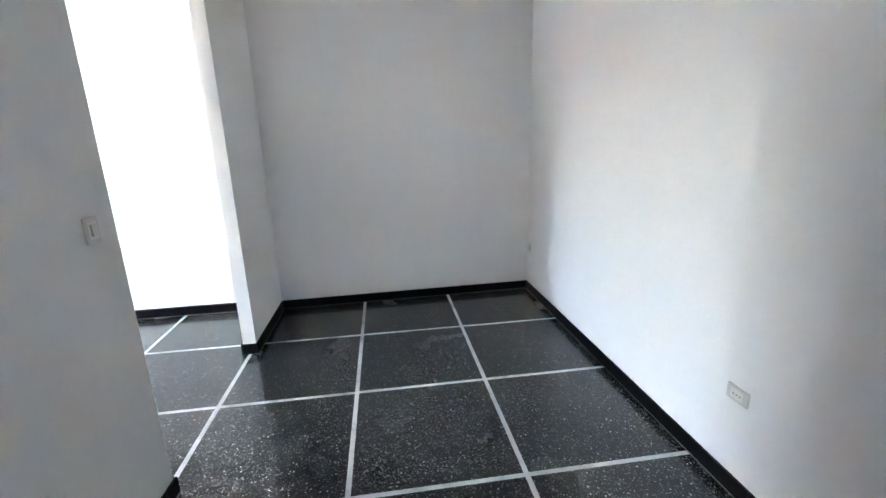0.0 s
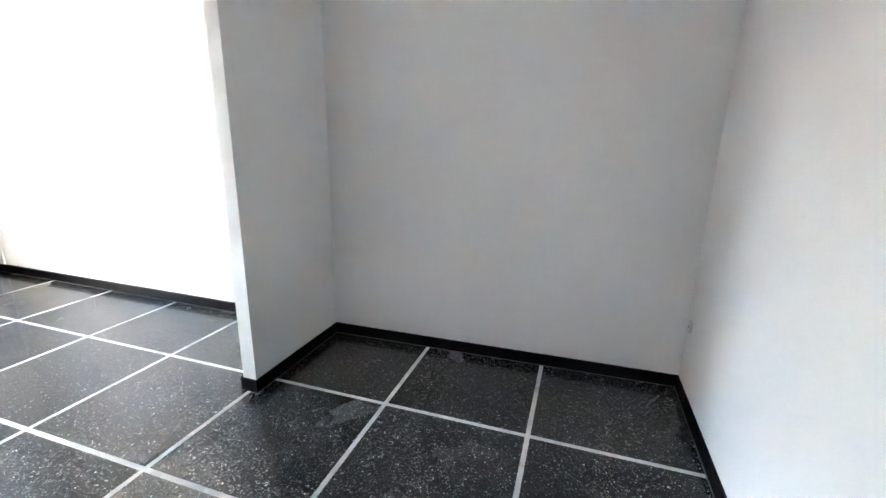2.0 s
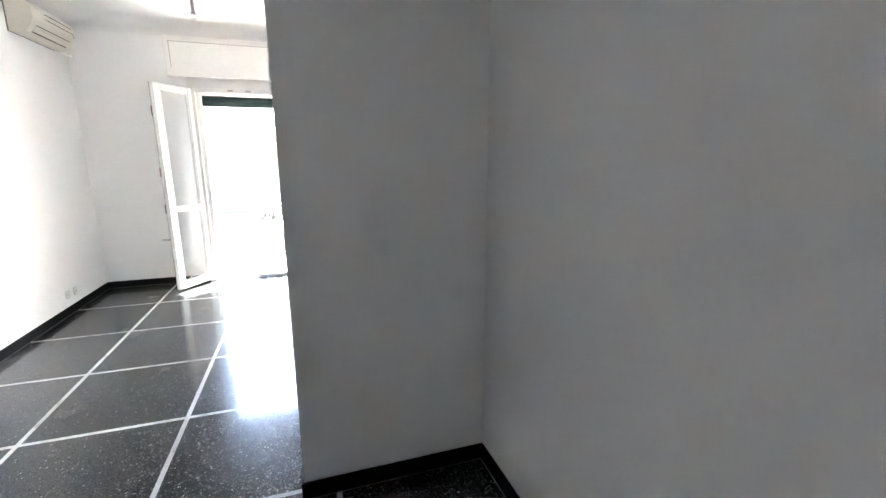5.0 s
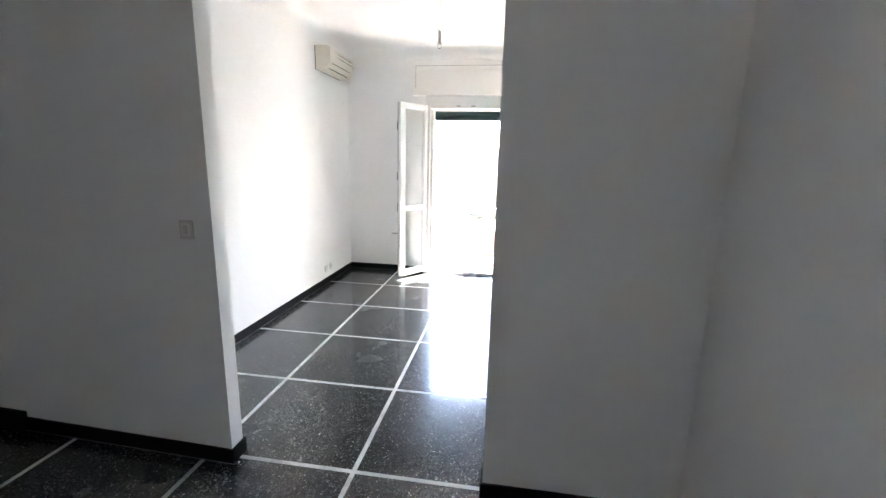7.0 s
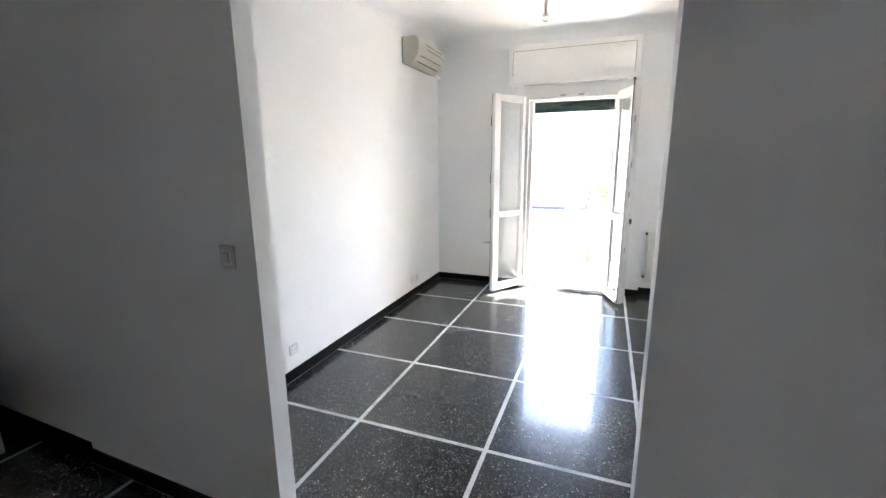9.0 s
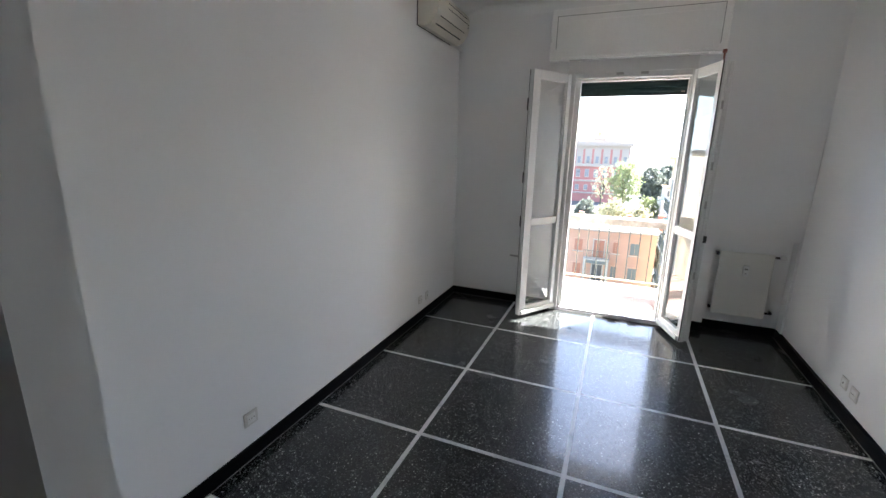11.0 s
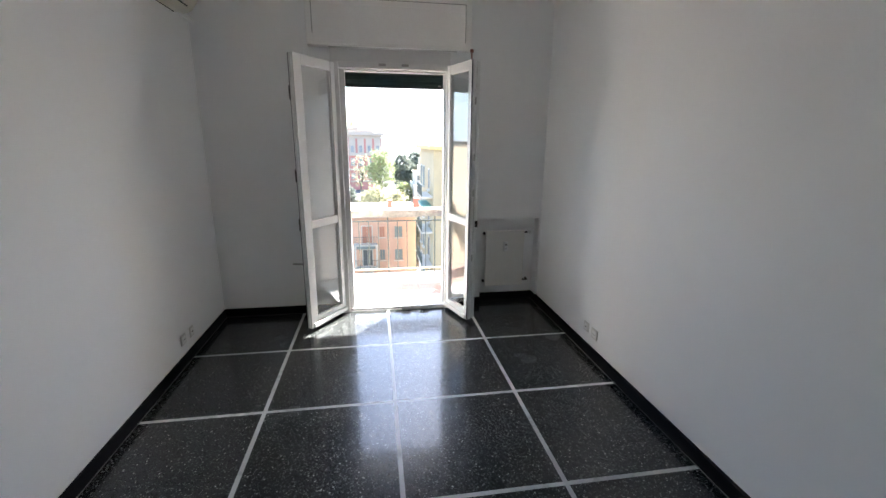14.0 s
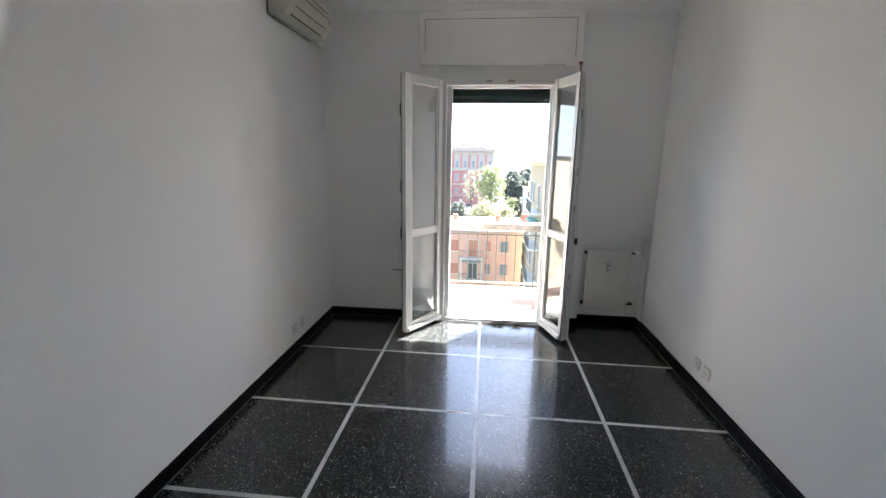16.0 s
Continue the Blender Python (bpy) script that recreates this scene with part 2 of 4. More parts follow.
def thing(name, label, category, group="", kind="", at=(0, 0, 0)):
    ob = new(name)
    ob.location = at
    ob.empty_display_size = 0.1
    return tagged(ob, label, category, group, kind)


def structure(name, label, category, ob):
    ob.name = name
    return tagged(ob, label, category, kind="structure")


# ---- the plan ----
X_WIN, X_OUT = -3.978, -4.278
X_RIGHT = 2.42
Y_LEFT, Y_END, Y_BACK = -2.322, 0.752, -4.05
DIV = 0.045
GAP0, GAP1 = -1.437, -0.146
CEIL = 2.96
STRIP = 0.025
DOOR0, DOOR1, DOOR_TOP = -1.235, -0.195, 2.33
NICHE0, NICHE1, NICHE_TOP = 0.140, 0.735, 0.884
NICHE_DEPTH = 0.12


def plain_wall(name, blocks, label, material=M_WALL):
    bm = bmesh.new()
    for b in blocks:
        box(bm, *b)
    return structure(name, label, "wall", part(name, bm, material))


plain_wall("wall_window", [
    (X_OUT, X_WIN, Y_LEFT - 0.15, DOOR0, -0.3, 3.4),
    (X_OUT, X_WIN, DOOR1, NICHE0, -0.3, 3.4),
    (X_OUT, X_WIN, DOOR0, DOOR1, DOOR_TOP, 3.4),
    (X_OUT, X_WIN, NICHE0, NICHE1, NICHE_TOP, 3.4),
    (X_OUT, X_WIN - NICHE_DEPTH, NICHE0, NICHE1, -0.3, NICHE_TOP),
    (X_OUT, X_WIN, NICHE1, Y_END + 0.15, -0.3, 3.4)], "white plastered wall around the balcony door")
plain_wall("wall_left", [(X_WIN, -DIV, Y_LEFT - 0.15, Y_LEFT, -0.3, 3.4)], "white plastered side wall of the living room")
plain_wall("wall_end", [(X_WIN, 0.0, Y_END, Y_END + 0.15, -0.3, 3.4)], "long white plastered wall, shaded at its end")
# the alcove's end wall stands a little askew
ALCOVE_END = 0.712
END_SKEW = Matrix.Translation((DIV, ALCOVE_END, 0)) @ Matrix.Rotation(radians(1.55), 4, "Z")
bm = bmesh.new()
box(bm, -0.045, X_RIGHT + 0.12, 0, 0.22, -0.3, 3.4, END_SKEW)
structure("wall_alcove_end", "white plastered end wall of the alcove", "wall", part("wall_alcove_end", bm, M_WALL))
plain_wall("wall_right", [(X_RIGHT, X_RIGHT + 0.15, Y_BACK - 0.15, 0.80, -0.3, 3.4)], "white plastered wall facing the opening")
bm = bmesh.new()
LONG = ((DIV, GAP0), (-DIV, GAP0), (-DIV, Y_LEFT - 0.16), (-0.32, Y_LEFT - 0.16), (-0.32, Y_BACK), (DIV + 0.03 * (Y_BACK - GAP0), Y_BACK))
low, high = [bm.verts.new((x, y, 0.0)) for x, y in LONG], [bm.verts.new((x, y, CEIL)) for x, y in LONG]
bm.faces.new(low)
bm.faces.new(high)
for i in range(6):
    bm.faces.new((low[i], low[(i + 1) % 6], high[(i + 1) % 6], high[i]))
structure("wall_divider_long", "thin white partition with a light switch, ending at the opening", "wall", part("wall_divider_long", bm, M_WALL))
bm = bmesh.new()
box(bm, -DIV, DIV, GAP1, Y_END, 0.0, CEIL)
structure("wall_divider_stub", "short thin white partition stub with black skirting", "wall", part("wall_divider_stub", bm, M_WALL))


def rounded_outline(x0, x1, y0, y1, r, z, n=8):
    out = []
    for cx, cy, a0 in ((x1 - r, y1 - r, 0), (x0 + r, y1 - r, 90), (x0 + r, y0 + r, 180), (x1 - r, y0 + r, 270)):
        for i in range(n + 1):
            a = radians(a0 + 90 * i / n)
            out.append((cx + r * math.cos(a), cy + r * math.sin(a), z))
    return out


def coved_ceiling():
    """A flat ceiling whose edges sweep down into the walls."""
    bm = bmesh.new()
    radius, rings = 0.18, []
    for i in range(9):
        a = radians(90 * i / 8)
        inset, z = radius * (1 - math.cos(a)), CEIL - radius + radius * math.sin(a)
        rings.append([bm.verts.new(p) for p in rounded_outline(
            X_WIN + inset, -DIV - inset, Y_LEFT + inset, Y_END - inset, 0.002 + inset * 3.6, z)])
    for q, w in zip(rings, rings[1:]):
        for s in range(len(q)):
            bm.faces.new((q[s], q[(s + 1) % len(q)], w[(s + 1) % len(q)], w[s]))
    bm.faces.new(rings[-1])
    box(bm, X_OUT, X_RIGHT + 0.15, Y_BACK - 0.15, Y_END + 0.2, 3.4, 3.6)
    box(bm, -DIV, X_RIGHT, Y_BACK, 0.79, CEIL, 3.4)
    ob = part("ceiling", bm, M_CEIL, smooth=False)
    return structure("ceiling", "white ceiling with softly rounded edges", "ceiling", ob)


coved_ceiling()


# ---- skirting ----
SKEW = Matrix.Translation((DIV, GAP0, 0)) @ Matrix.Rotation(radians(-1.72), 4, "Z")


def skirting(name, dims, m=None):
    bm = bmesh.new()
    box(bm, *dims)
    soften(bm, 0.002, 1)
    if m:
        bm.transform(m)
    structure(name, "low black polished stone skirting", "skirting", part(name, bm, M_SKIRT))


SK, SH = 0.013, 0.078
skirting("baseboard_left", (X_WIN + SK, -DIV - SK, Y_LEFT, Y_LEFT + SK, 0, SH))
skirting("baseboard_window_left", (X_WIN, X_WIN + SK, Y_LEFT, DOOR0 - 0.01, 0, SH))
skirting("baseboard_window_right", (X_WIN, X_WIN + SK, DOOR1 + 0.01, NICHE0 + 0.001, 0, SH))
skirting("baseboard_niche", (X_WIN - NICHE_DEPTH, X_WIN - NICHE_DEPTH + SK, NICHE0 + 0.002, NICHE1, 0, SH))
skirting("baseboard_end_living", (X_WIN - 0.10, -DIV - SK, Y_END - SK - 0.012, Y_END, 0, SH))
skirting("baseboard_end_alcove", (SK, X_RIGHT - DIV - SK, -SK, 0, 0, SH), END_SKEW)
skirting("baseboard_right", (X_RIGHT - SK, X_RIGHT, Y_BACK + SK, 0.797, 0, SH))
skirting("baseboard_stub_alcove", (DIV, DIV + SK, GAP1 - SK, ALCOVE_END, 0, SH))
skirting("baseboard_stub_living", (-DIV - SK, -DIV, GAP1 - SK, Y_END, 0, SH))
skirting("baseboard_stub_end", (-DIV, DIV, GAP1 - SK, GAP1, 0, SH))
skirting("baseboard_long_alcove", (0, SK, -1.30, SK, 0, SH), SKEW)
skirting("baseboard_long_tall", (0, 0.02, -2.60, -1.30, 0, SH + 0.035), SKEW)
skirting("baseboard_long_living", (-DIV - SK, -DIV, Y_LEFT, GAP0 + SK, 0, SH))
skirting("baseboard_long_end", (-DIV, DIV, GAP0, GAP0 + SK, 0, SH))
skirting("baseboard_back", (1.02, X_RIGHT - SK, Y_BACK, Y_BACK + SK, 0, SH))


# ---- doorway behind the start of the walk ----
plain_wall("wall_back", [
    (-0.5, 0.14, Y_BACK - 0.12, Y_BACK, -0.3, 3.4), (1.02, X_RIGHT, Y_BACK - 0.12, Y_BACK, -0.3, 3.4),
    (0.14, 1.02, Y_BACK - 0.12, Y_BACK, 2.1, 3.4)], "white wall with an open doorway to a dark hall")
plain_wall("wall_hall", [
    (-0.5, -0.4, Y_BACK - 1.4, Y_BACK - 0.12, -0.3, 3.4), (X_RIGHT, X_RIGHT + 0.15, Y_BACK - 1.4, Y_BACK - 0.12, -0.3, 3.4),
    (-0.5, X_RIGHT + 0.15, Y_BACK - 1.5, Y_BACK - 1.4, -0.3, 3.4), (-0.4, X_RIGHT, Y_BACK - 1.4, Y_BACK - 0.12, CEIL, 3.4),
    (-0.4, X_RIGHT, Y_BACK - 1.4, Y_BACK - 0.12, -0.3, 0.0)], "plain walls of the dark hall")


def room_door():
    """A plain white leaf, hinged at the back wall and folded open beside the partition."""
    d = thing("room_door", "white painted door leaf standing open beside the partition", "door", at=(0.165, Y_BACK, 0))
    block("leaf", (-0.02, 0.02, 0.01, 0.79, 0.008, 2.08), M_FRAME, d, bevel=0.003)
    for z in (0.25, 1.1, 1.85):
        bm = bmesh.new()
        tube(bm, [(0.024, 0.012, z - 0.05), (0.024, 0.012, z + 0.05)], 0.007)
        part("hinge", bm, M_STEEL, d, "small steel hinge")
    bm = bmesh.new()
    tube(bm, [(0.02, 0.73, 1.02), (0.06, 0.73, 1.02), (0.065, 0.70, 1.02), (0.065, 0.62, 1.02)], 0.009)
    part("handle", bm, M_STEEL, d, "steel lever handle", smooth=True)


room_door()

# ---- balcony door ----
HZ = 2.265


def door_frame():
    f = thing("balcony_door_frame", "white painted wooden frame of the balcony door", "door frame", kind="structure")
    xa, xb, xs = X_WIN - 0.01, X_WIN + 0.065, X_WIN + 0.02
    for name, d in (("jamb", (xa, xb, DOOR0 + 0.003, -1.165, 0.0, 2.275)), ("jamb", (xa, xb, -0.234, DOOR1 - 0.003, 0.0, 2.275)),
                    ("stop", (xa - 0.04, xs, -1.164, -1.118, 0.0, 2.224)), ("stop", (xa - 0.04, xs, -0.250, -0.2345, 0.0, 2.224)),
                    ("head", (xa, xb, -1.164, -0.235, 2.225, 2.275)), ("head_stop", (xa - 0.04, xs, -1.117, -0.251, 2.207, 2.224)),
                    ("head_board", (X_WIN + 0.002, X_WIN + 0.045, DOOR0 + 0.003, DOOR1 - 0.003, 2.276, 2.386))):
        block(name, d, M_FRAME, f, bevel=0.004)
    for y in (-0.795, -0.60):
        block("catch", (xb - 0.003, xb + 0.009, y - 0.03, y + 0.03, 2.247, 2.267), M_STEEL, f, "small steel catch plate", 0.002)
    # outer lining of the opening and the shutter's guides
    for name, d in (("lining", (X_OUT, X_WIN - 0.055, DOOR0, DOOR0 + 0.05, 0.0, 2.33)), ("lining", (X_OUT, X_WIN - 0.055, DOOR1 - 0.012, DOOR1, 0.0, 2.33))):
        block(name, d, M_FRAME, f, bevel=0.003)


door_frame()


def threshold():
    s = thing("door_threshold", "white marble threshold with a worn metal water bar", "threshold", kind="structure")
    block("sill", (X_OUT - 0.03, X_WIN + 0.06, DOOR0 + 0.004, DOOR1 - 0.004, -0.10, 0.012), M_MARBLE, s, bevel=0.004)
    block("water_bar", (X_WIN - 0.015, X_WIN + 0.045, -1.16, -0.235, 0.012, 0.035), M_FRAME, s, bevel=0.006)
    for y in (-0.62, -0.44):
        block("keeper", (X_WIN + 0.02, X_WIN + 0.07, y - 0.045, y + 0.045, 0.012, 0.042), M_WHITEPL, s, "white keeper plate", 0.003)


threshold()


def door_leaf(name, hinge, angle, side, label, w=0.545, lock=0.084, cover=()):
    """A glazed leaf along its own x axis from the hinge. side: +1 where the room-side face looks along +y when closed leaves open."""
    t = 0.044
    d = thing(name, label, "door", "balcony door leaves", at=(hinge[0], hinge[1], 0))
    d.rotation_euler.z = radians(angle)
    y0, y1 = -t / 2, t / 2
    st, zb, zt = 0.072, 0.03, HZ
    block("hinge_stile", (0, st, y0, y1, zb, zt), M_FRAME, d, bevel=0.004)
    block("lock_stile", (w - lock, w, y0, y1, zb, zt), M_FRAME, d, bevel=0.004)
    for nm, z0, z1 in (("bottom_rail", zb, 0.115), ("middle_rail", 0.905, 0.972), ("top_rail", zt - 0.075, zt)):
        block(nm, (st + 0.001, w - lock - 0.001, y0 + 0.002, y1 - 0.002, z0, z1), M_FRAME, d, bevel=0.004)
    block("weather_board", (0.02, w - 0.02, side * y1 if side > 0 else -0.02 - t / 2, (0.02 + t / 2) if side > 0 else y0, 0.035, 0.075), M_FRAME, d, bevel=0.006)
    # a beaded rebate along the meeting edge
    for a, c, e in cover or ((-0.010, 0.012, 0.014),):
        block("rebate", (w - 0.02 if a > y1 else w + 0.001, w + e, a, c, zb + 0.01, zt - 0.01), M_FRAME, d, bevel=0.003)
    block("seal", (w - 0.002, w + 0.003, y0 - 0.003, y0 + 0.004, zb + 0.01, zt - 0.004), M_DARK, d, "thin dark weather seal")
    for z0, z1 in ((0.115, 0.905), (0.972, zt - 0.075)):
        p = block("pane", (st - 0.006, w - lock + 0.006, -0.002, 0.002, z0 - 0.006, z1 + 0.006), M_GLASS, d, "clear slightly streaked glass")
        p.visible_shadow = False
        for s in (-1, 1):
            ya, yb = sorted((s * 0.003, s * 0.012))
            for b in ((st + 0.001, st + 0.011, z0 + 0.001, z1 - 0.001), (w - lock - 0.011, w - lock - 0.001, z0 + 0.001, z1 - 0.001)):
                block("bead", (b[0], b[1], ya, yb, b[2], b[3]), M_FRAME, d)
    for z in (0.3, 1.2, 2.05):
        bm = bmesh.new()
        tube(bm, [(-0.006, -side * (t / 2 + 0.004), z - 0.045), (-0.006, -side * (t / 2 + 0.004), z + 0.045)], 0.008)
        part("hinge", bm, M_STEEL, d, "barrel hinge")
    return d, w, t


leaf, LW, LT = door_leaf("balcony_door_leaf", (-3.945, -1.205), -34.0, 1, "white glazed door leaf, opened inward against the side wall", 0.50)
for z in (1.98, 1.35, 0.95):
    block("lock_tongue", (LW, LW + 0.006, -0.034, -0.022, z - 0.05, z + 0.05), M_DARK, leaf, "dark steel lock tongue")
bm = bmesh.new()
tube(bm, [(LW - 0.03, -LT / 2, 0.60), (LW - 0.03, -LT / 2 - 0.045, 0.60), (LW - 0.025, -LT / 2 - 0.055, 0.60), (LW + 0.01, -LT / 2 - 0.11, 0.603)], [0.008, 0.008, 0.009, 0.007])
part("handle", bm, M_STEEL, leaf, "dull steel lever handle", smooth=True)
block("rose", (LW - 0.045, LW - 0.015, -LT / 2 - 0.006, -LT / 2, 0.53, 0.66), M_STEEL, leaf, bevel=0.003)

leaf2, LW, LT = door_leaf("balcony_door_leaf", (-3.945, -0.212), 19.0, -1, "white glazed door leaf, opened inward beside the radiator niche",
                            0.435, 0.058, ((-0.014, 0.002, 0.012), (0.024, 0.036, 0.006), (0.040, 0.056, 0.002)))
block("latch", (LW + 0.003, LW + 0.02, 0.037, 0.057, 0.90, 0.955), M_DARK, leaf2, "dark metal latch", 0.002)
for z in (1.95, 1.5, 1.2, 0.62):
    block("lock_tongue", (LW + 0.001, LW + 0.008, 0.006, 0.02, z - 0.03, z + 0.03), M_STEEL, leaf2, "dull steel plate")
bm = bmesh.new()
tube(bm, [(LW - 0.05, 0.0, HZ), (LW - 0.05, 0.0, HZ + 0.055)], 0.007)
tube(bm, [(LW - 0.05, 0.0, HZ + 0.055), (LW - 0.05, 0.0, HZ + 0.078)], 0.015)
part("top_bolt", bm, M_RUST, leaf2, "red-brown bolt standing up from the leaf")


# ---- shutter and its box ----
def roller_shutter():
    s = thing("roller_shutter", "dark green roller shutter, raised to its last slats", "shutter")
    n, h, xs = 4, 0.05, X_WIN - 0.098
    for i in range(n):
        z = 2.102 + i * h
        bm = bmesh.new()
        prof = [(xs - 0.014, z), (xs - 0.004, z + 0.004), (xs, z + h * 0.5), (xs - 0.004, z + h - 0.003), (xs - 0.014, z + h + 0.006)]
        rings = [[bm.verts.new((x, y, zz)) for x, zz in prof] for y in (-1.18, -0.205)]
        for k in range(len(prof)):
            j = (k + 1) % len(prof)
            bm.faces.new((rings[0][k], rings[0][j], rings[1][j], rings[1][k]))
        bm.faces.new(rings[0])
        bm.faces.new(rings[1])
        part("slat", bm, M_SHUTTER, s)
    block("bottom_bar", (xs - 0.018, xs + 0.004, -1.183, -0.204, 2.090, 2.102), M_DARK, s, "dark bottom bar", 0.002)
    block("stopper", (xs + 0.005, xs + 0.013, -0.29, -0.26, 2.110, 2.122), M_STEEL, s, "small steel stopper", 0.002)


roller_shutter()


def shutter_box():
    b = thing("shutter_box", "cream painted wooden roller shutter box above the door", "shutter box", kind="structure")
    y0, y1, z0, z1 = -1.408, -0.028, 2.388, 2.802
    xf = X_WIN + 0.105
    block("body", (X_WIN, xf, y0, y1, z0, z1), M_BOX, b, bevel=0.006)
    block("lid", (xf + 0.0005, xf + 0.007, y0 + 0.055, y1 - 0.055, z0 + 0.02, z1 - 0.06), M_BOX, b, bevel=0.003)
    for d in ((y0 + 0.050, y0 + 0.0545, z0 + 0.09, z1 - 0.055), (y1 - 0.0545, y1 - 0.050, z0 + 0.06, z1 - 0.055)):
        block("joint", (xf, xf + 0.003, *d), M_LINE, b)
    block("joint", (xf, xf + 0.003, y0 + 0.05, y1 - 0.05, z1 - 0.0595, z1 - 0.055), M_LINE, b)
    block("cover_strip", (xf + 0.007, xf + 0.012, y0 + 0.09, y1 - 0.12, z1 - 0.112, z1 - 0.102), M_BOX, b, bevel=0.002)
    block("soffit", (X_WIN + 0.05, xf - 0.006, -1.235, -0.148, z0 - 0.005, z0 - 0.0005), M_ENAMEL, b, "white enamelled underside", 0.001)


shutter_box()


# ---- radiator ----
def radiator():
    r = thing("radiator", "cream enamelled panel radiator hung in a wall niche", "radiator", at=(0, 0, 0))
    xb, xf, y0, y1, z0, z1 = -4.075, -4.012, 0.200, 0.603, 0.176, 0.759
    block("panel", (xf - 0.012, xf, y0, y1, z0, z1), M_RAD, r, bevel=0.004)
    block("rear_panel", (xb, xb + 0.012, y0 + 0.01, y1 - 0.01, z0 + 0.01, z1 - 0.01), M_RAD, r, bevel=0.003)
    bm = bmesh.new()
    n = 26
    for i in range(n):
        y = y0 + 0.02 + (y1 - y0 - 0.04) * i / (n - 1)
        box(bm, xb + 0.013, xf - 0.013, y - 0.001, y + 0.001, z0 + 0.02, z1 - 0.02)
    part("fins", bm, M_RAD, r)
    for z in (z0 + 0.05, z1 - 0.03):
        block("bracket", (X_WIN - NICHE_DEPTH, xb - 0.001, y0 + 0.06, y0 + 0.085, z - 0.015, z + 0.015), M_STEEL, r)
        block("end_plug", (xb + 0.014, xf - 0.016, y0 - 0.022, y0 - 0.001, z - 0.014, z + 0.014), M_DARK, r, "dark end plug", 0.004)
    for z, long in ((z1 - 0.025, 0.075), (z0 + 0.05, 0.055)):
        bm = bmesh.new()
        tube(bm, [(xf - 0.028, y1 + 0.001, z), (xf - 0.028, y1 + long, z), (xf - 0.034, y1 + long + 0.006, z), (X_WIN - NICHE_DEPTH, y1 + long + 0.006, z)], 0.009)
        part("pipe", bm, M_DARK, r, "dark metal pipe elbow", smooth=True)
    bm = bmesh.new()
    tube(bm, [(xf - 0.028, y1 + 0.055, z1 - 0.02), (xf + 0.012, y1 + 0.058, z1 - 0.017), (xf + 0.03, y1 + 0.058, z1 - 0.017)], [0.018, 0.02, 0.016], 14)
    part("valve_knob", bm, M_WHITEPL, r, "white thermostat knob", smooth=True)
    m = block("heat_meter", (xf + 0.0005, xf + 0.022, 0.385, 0.427, 0.552, 0.648), M_WHITEPL, r, "small white heat meter", 0.004)
    block("display", (xf + 0.0225, xf + 0.024, 0.394, 0.418, 0.611, 0.625), M_LINE, m, "grey display")
    block("seal_dot", (xf + 0.0225, xf + 0.024, 0.400, 0.412, 0.573, 0.583), M_STEEL, m)


radiator()


# ---- air conditioner ----
def air_conditioner():
    a = thing("air_conditioner", "aged cream split air conditioner high on the side wall", "air conditioner")
    x0, x1, y, z0, z1, dep = -3.73, -3.005, Y_LEFT, 2.53, 2.795, 0.185
    prof = [(y + 0.004, z0 + 0.012), (y + 0.07, z0), (y + 0.125, z0 + 0.022), (y + dep - 0.012, z0 + 0.085), (y + dep, z0 + 0.13),
            (y + dep, z1 - 0.05), (y + dep - 0.02, z1 - 0.012), (y + dep - 0.05, z1), (y + 0.004, z1)]
    bm = bmesh.new()
    rings = [[bm.verts.new((x, p, q)) for p, q in prof] for x in (x0, x1)]
    for k in range(len(prof)):
        j = (k + 1) % len(prof)
        bm.faces.new((rings[0][k], rings[0][j], rings[1][j], rings[1][k]))
    bm.faces.new(rings[0])
    bm.faces.new(rings[1])
    soften(bm, 0.006, 2)
    part("casing", bm, M_AC, a)
    # Shadow between casing and wall, painted as a thin near-black plate.
    block("shadow_gap_plate", (x0 + 0.01, x1 + 0.006, y, y + 0.004, z0 + 0.01, z1 - 0.004), M_ACDARK, a, "dark plate painting the shadow gap at the wall")
    # outlet louvres on the sloping underside
    slope = math.atan2(0.063, 0.048)
    for k, (d, mat, th, nm) in enumerate(((0.006, M_ACDARK, 0.010, "outlet_slot"), (0.026, M_AC, 0.014, "louvre"), (0.052, M_AC, 0.014, "louvre"), (0.074, M_ACDARK, 0.006, "outlet_slot"))):
        m = Matrix.Translation((0, y + 0.125, z0 + 0.022)) @ Matrix.Rotation(slope, 4, "X")
        block(nm, (x0 + 0.10, x1 - 0.07, d, d + th, -0.005, 0.0025 if mat == M_ACDARK else 0.004), mat, a, m=m @ Matrix.Rotation(math.pi, 4, "X") @ Matrix.Diagonal((1, -1, 1, 1)), bevel=0.001)
    for z in (z0 + 0.165, z0 + 0.205):
        block("grille_line", (x0 + 0.06, x1 - 0.20, y + dep - 0.001, y + dep + 0.0015, z, z + 0.005), M_ACDARK, a)
    for i in range(2):
        block("indicator", (x0 + 0.03, x0 + 0.045, y + dep - 0.001, y + dep + 0.002, z0 + 0.135 + 0.022 * i, z0 + 0.147 + 0.022 * i), M_ACDARK, a, "small dark indicator", 0.001)
    bm = bmesh.new()
    tube(bm, [(x0 + 0.02, y + 0.03, z0 + 0.02), (x0 - 0.10, y + 0.025, z0 + 0.022), (x0 - 0.26, y + 0.022, z0 + 0.02), (X_WIN, y + 0.022, z0 + 0.02)], 0.016, 10)
    part("pipe_cover", bm, M_WHITEPL, a, "white pipe run to the corner", smooth=True)


air_conditioner()


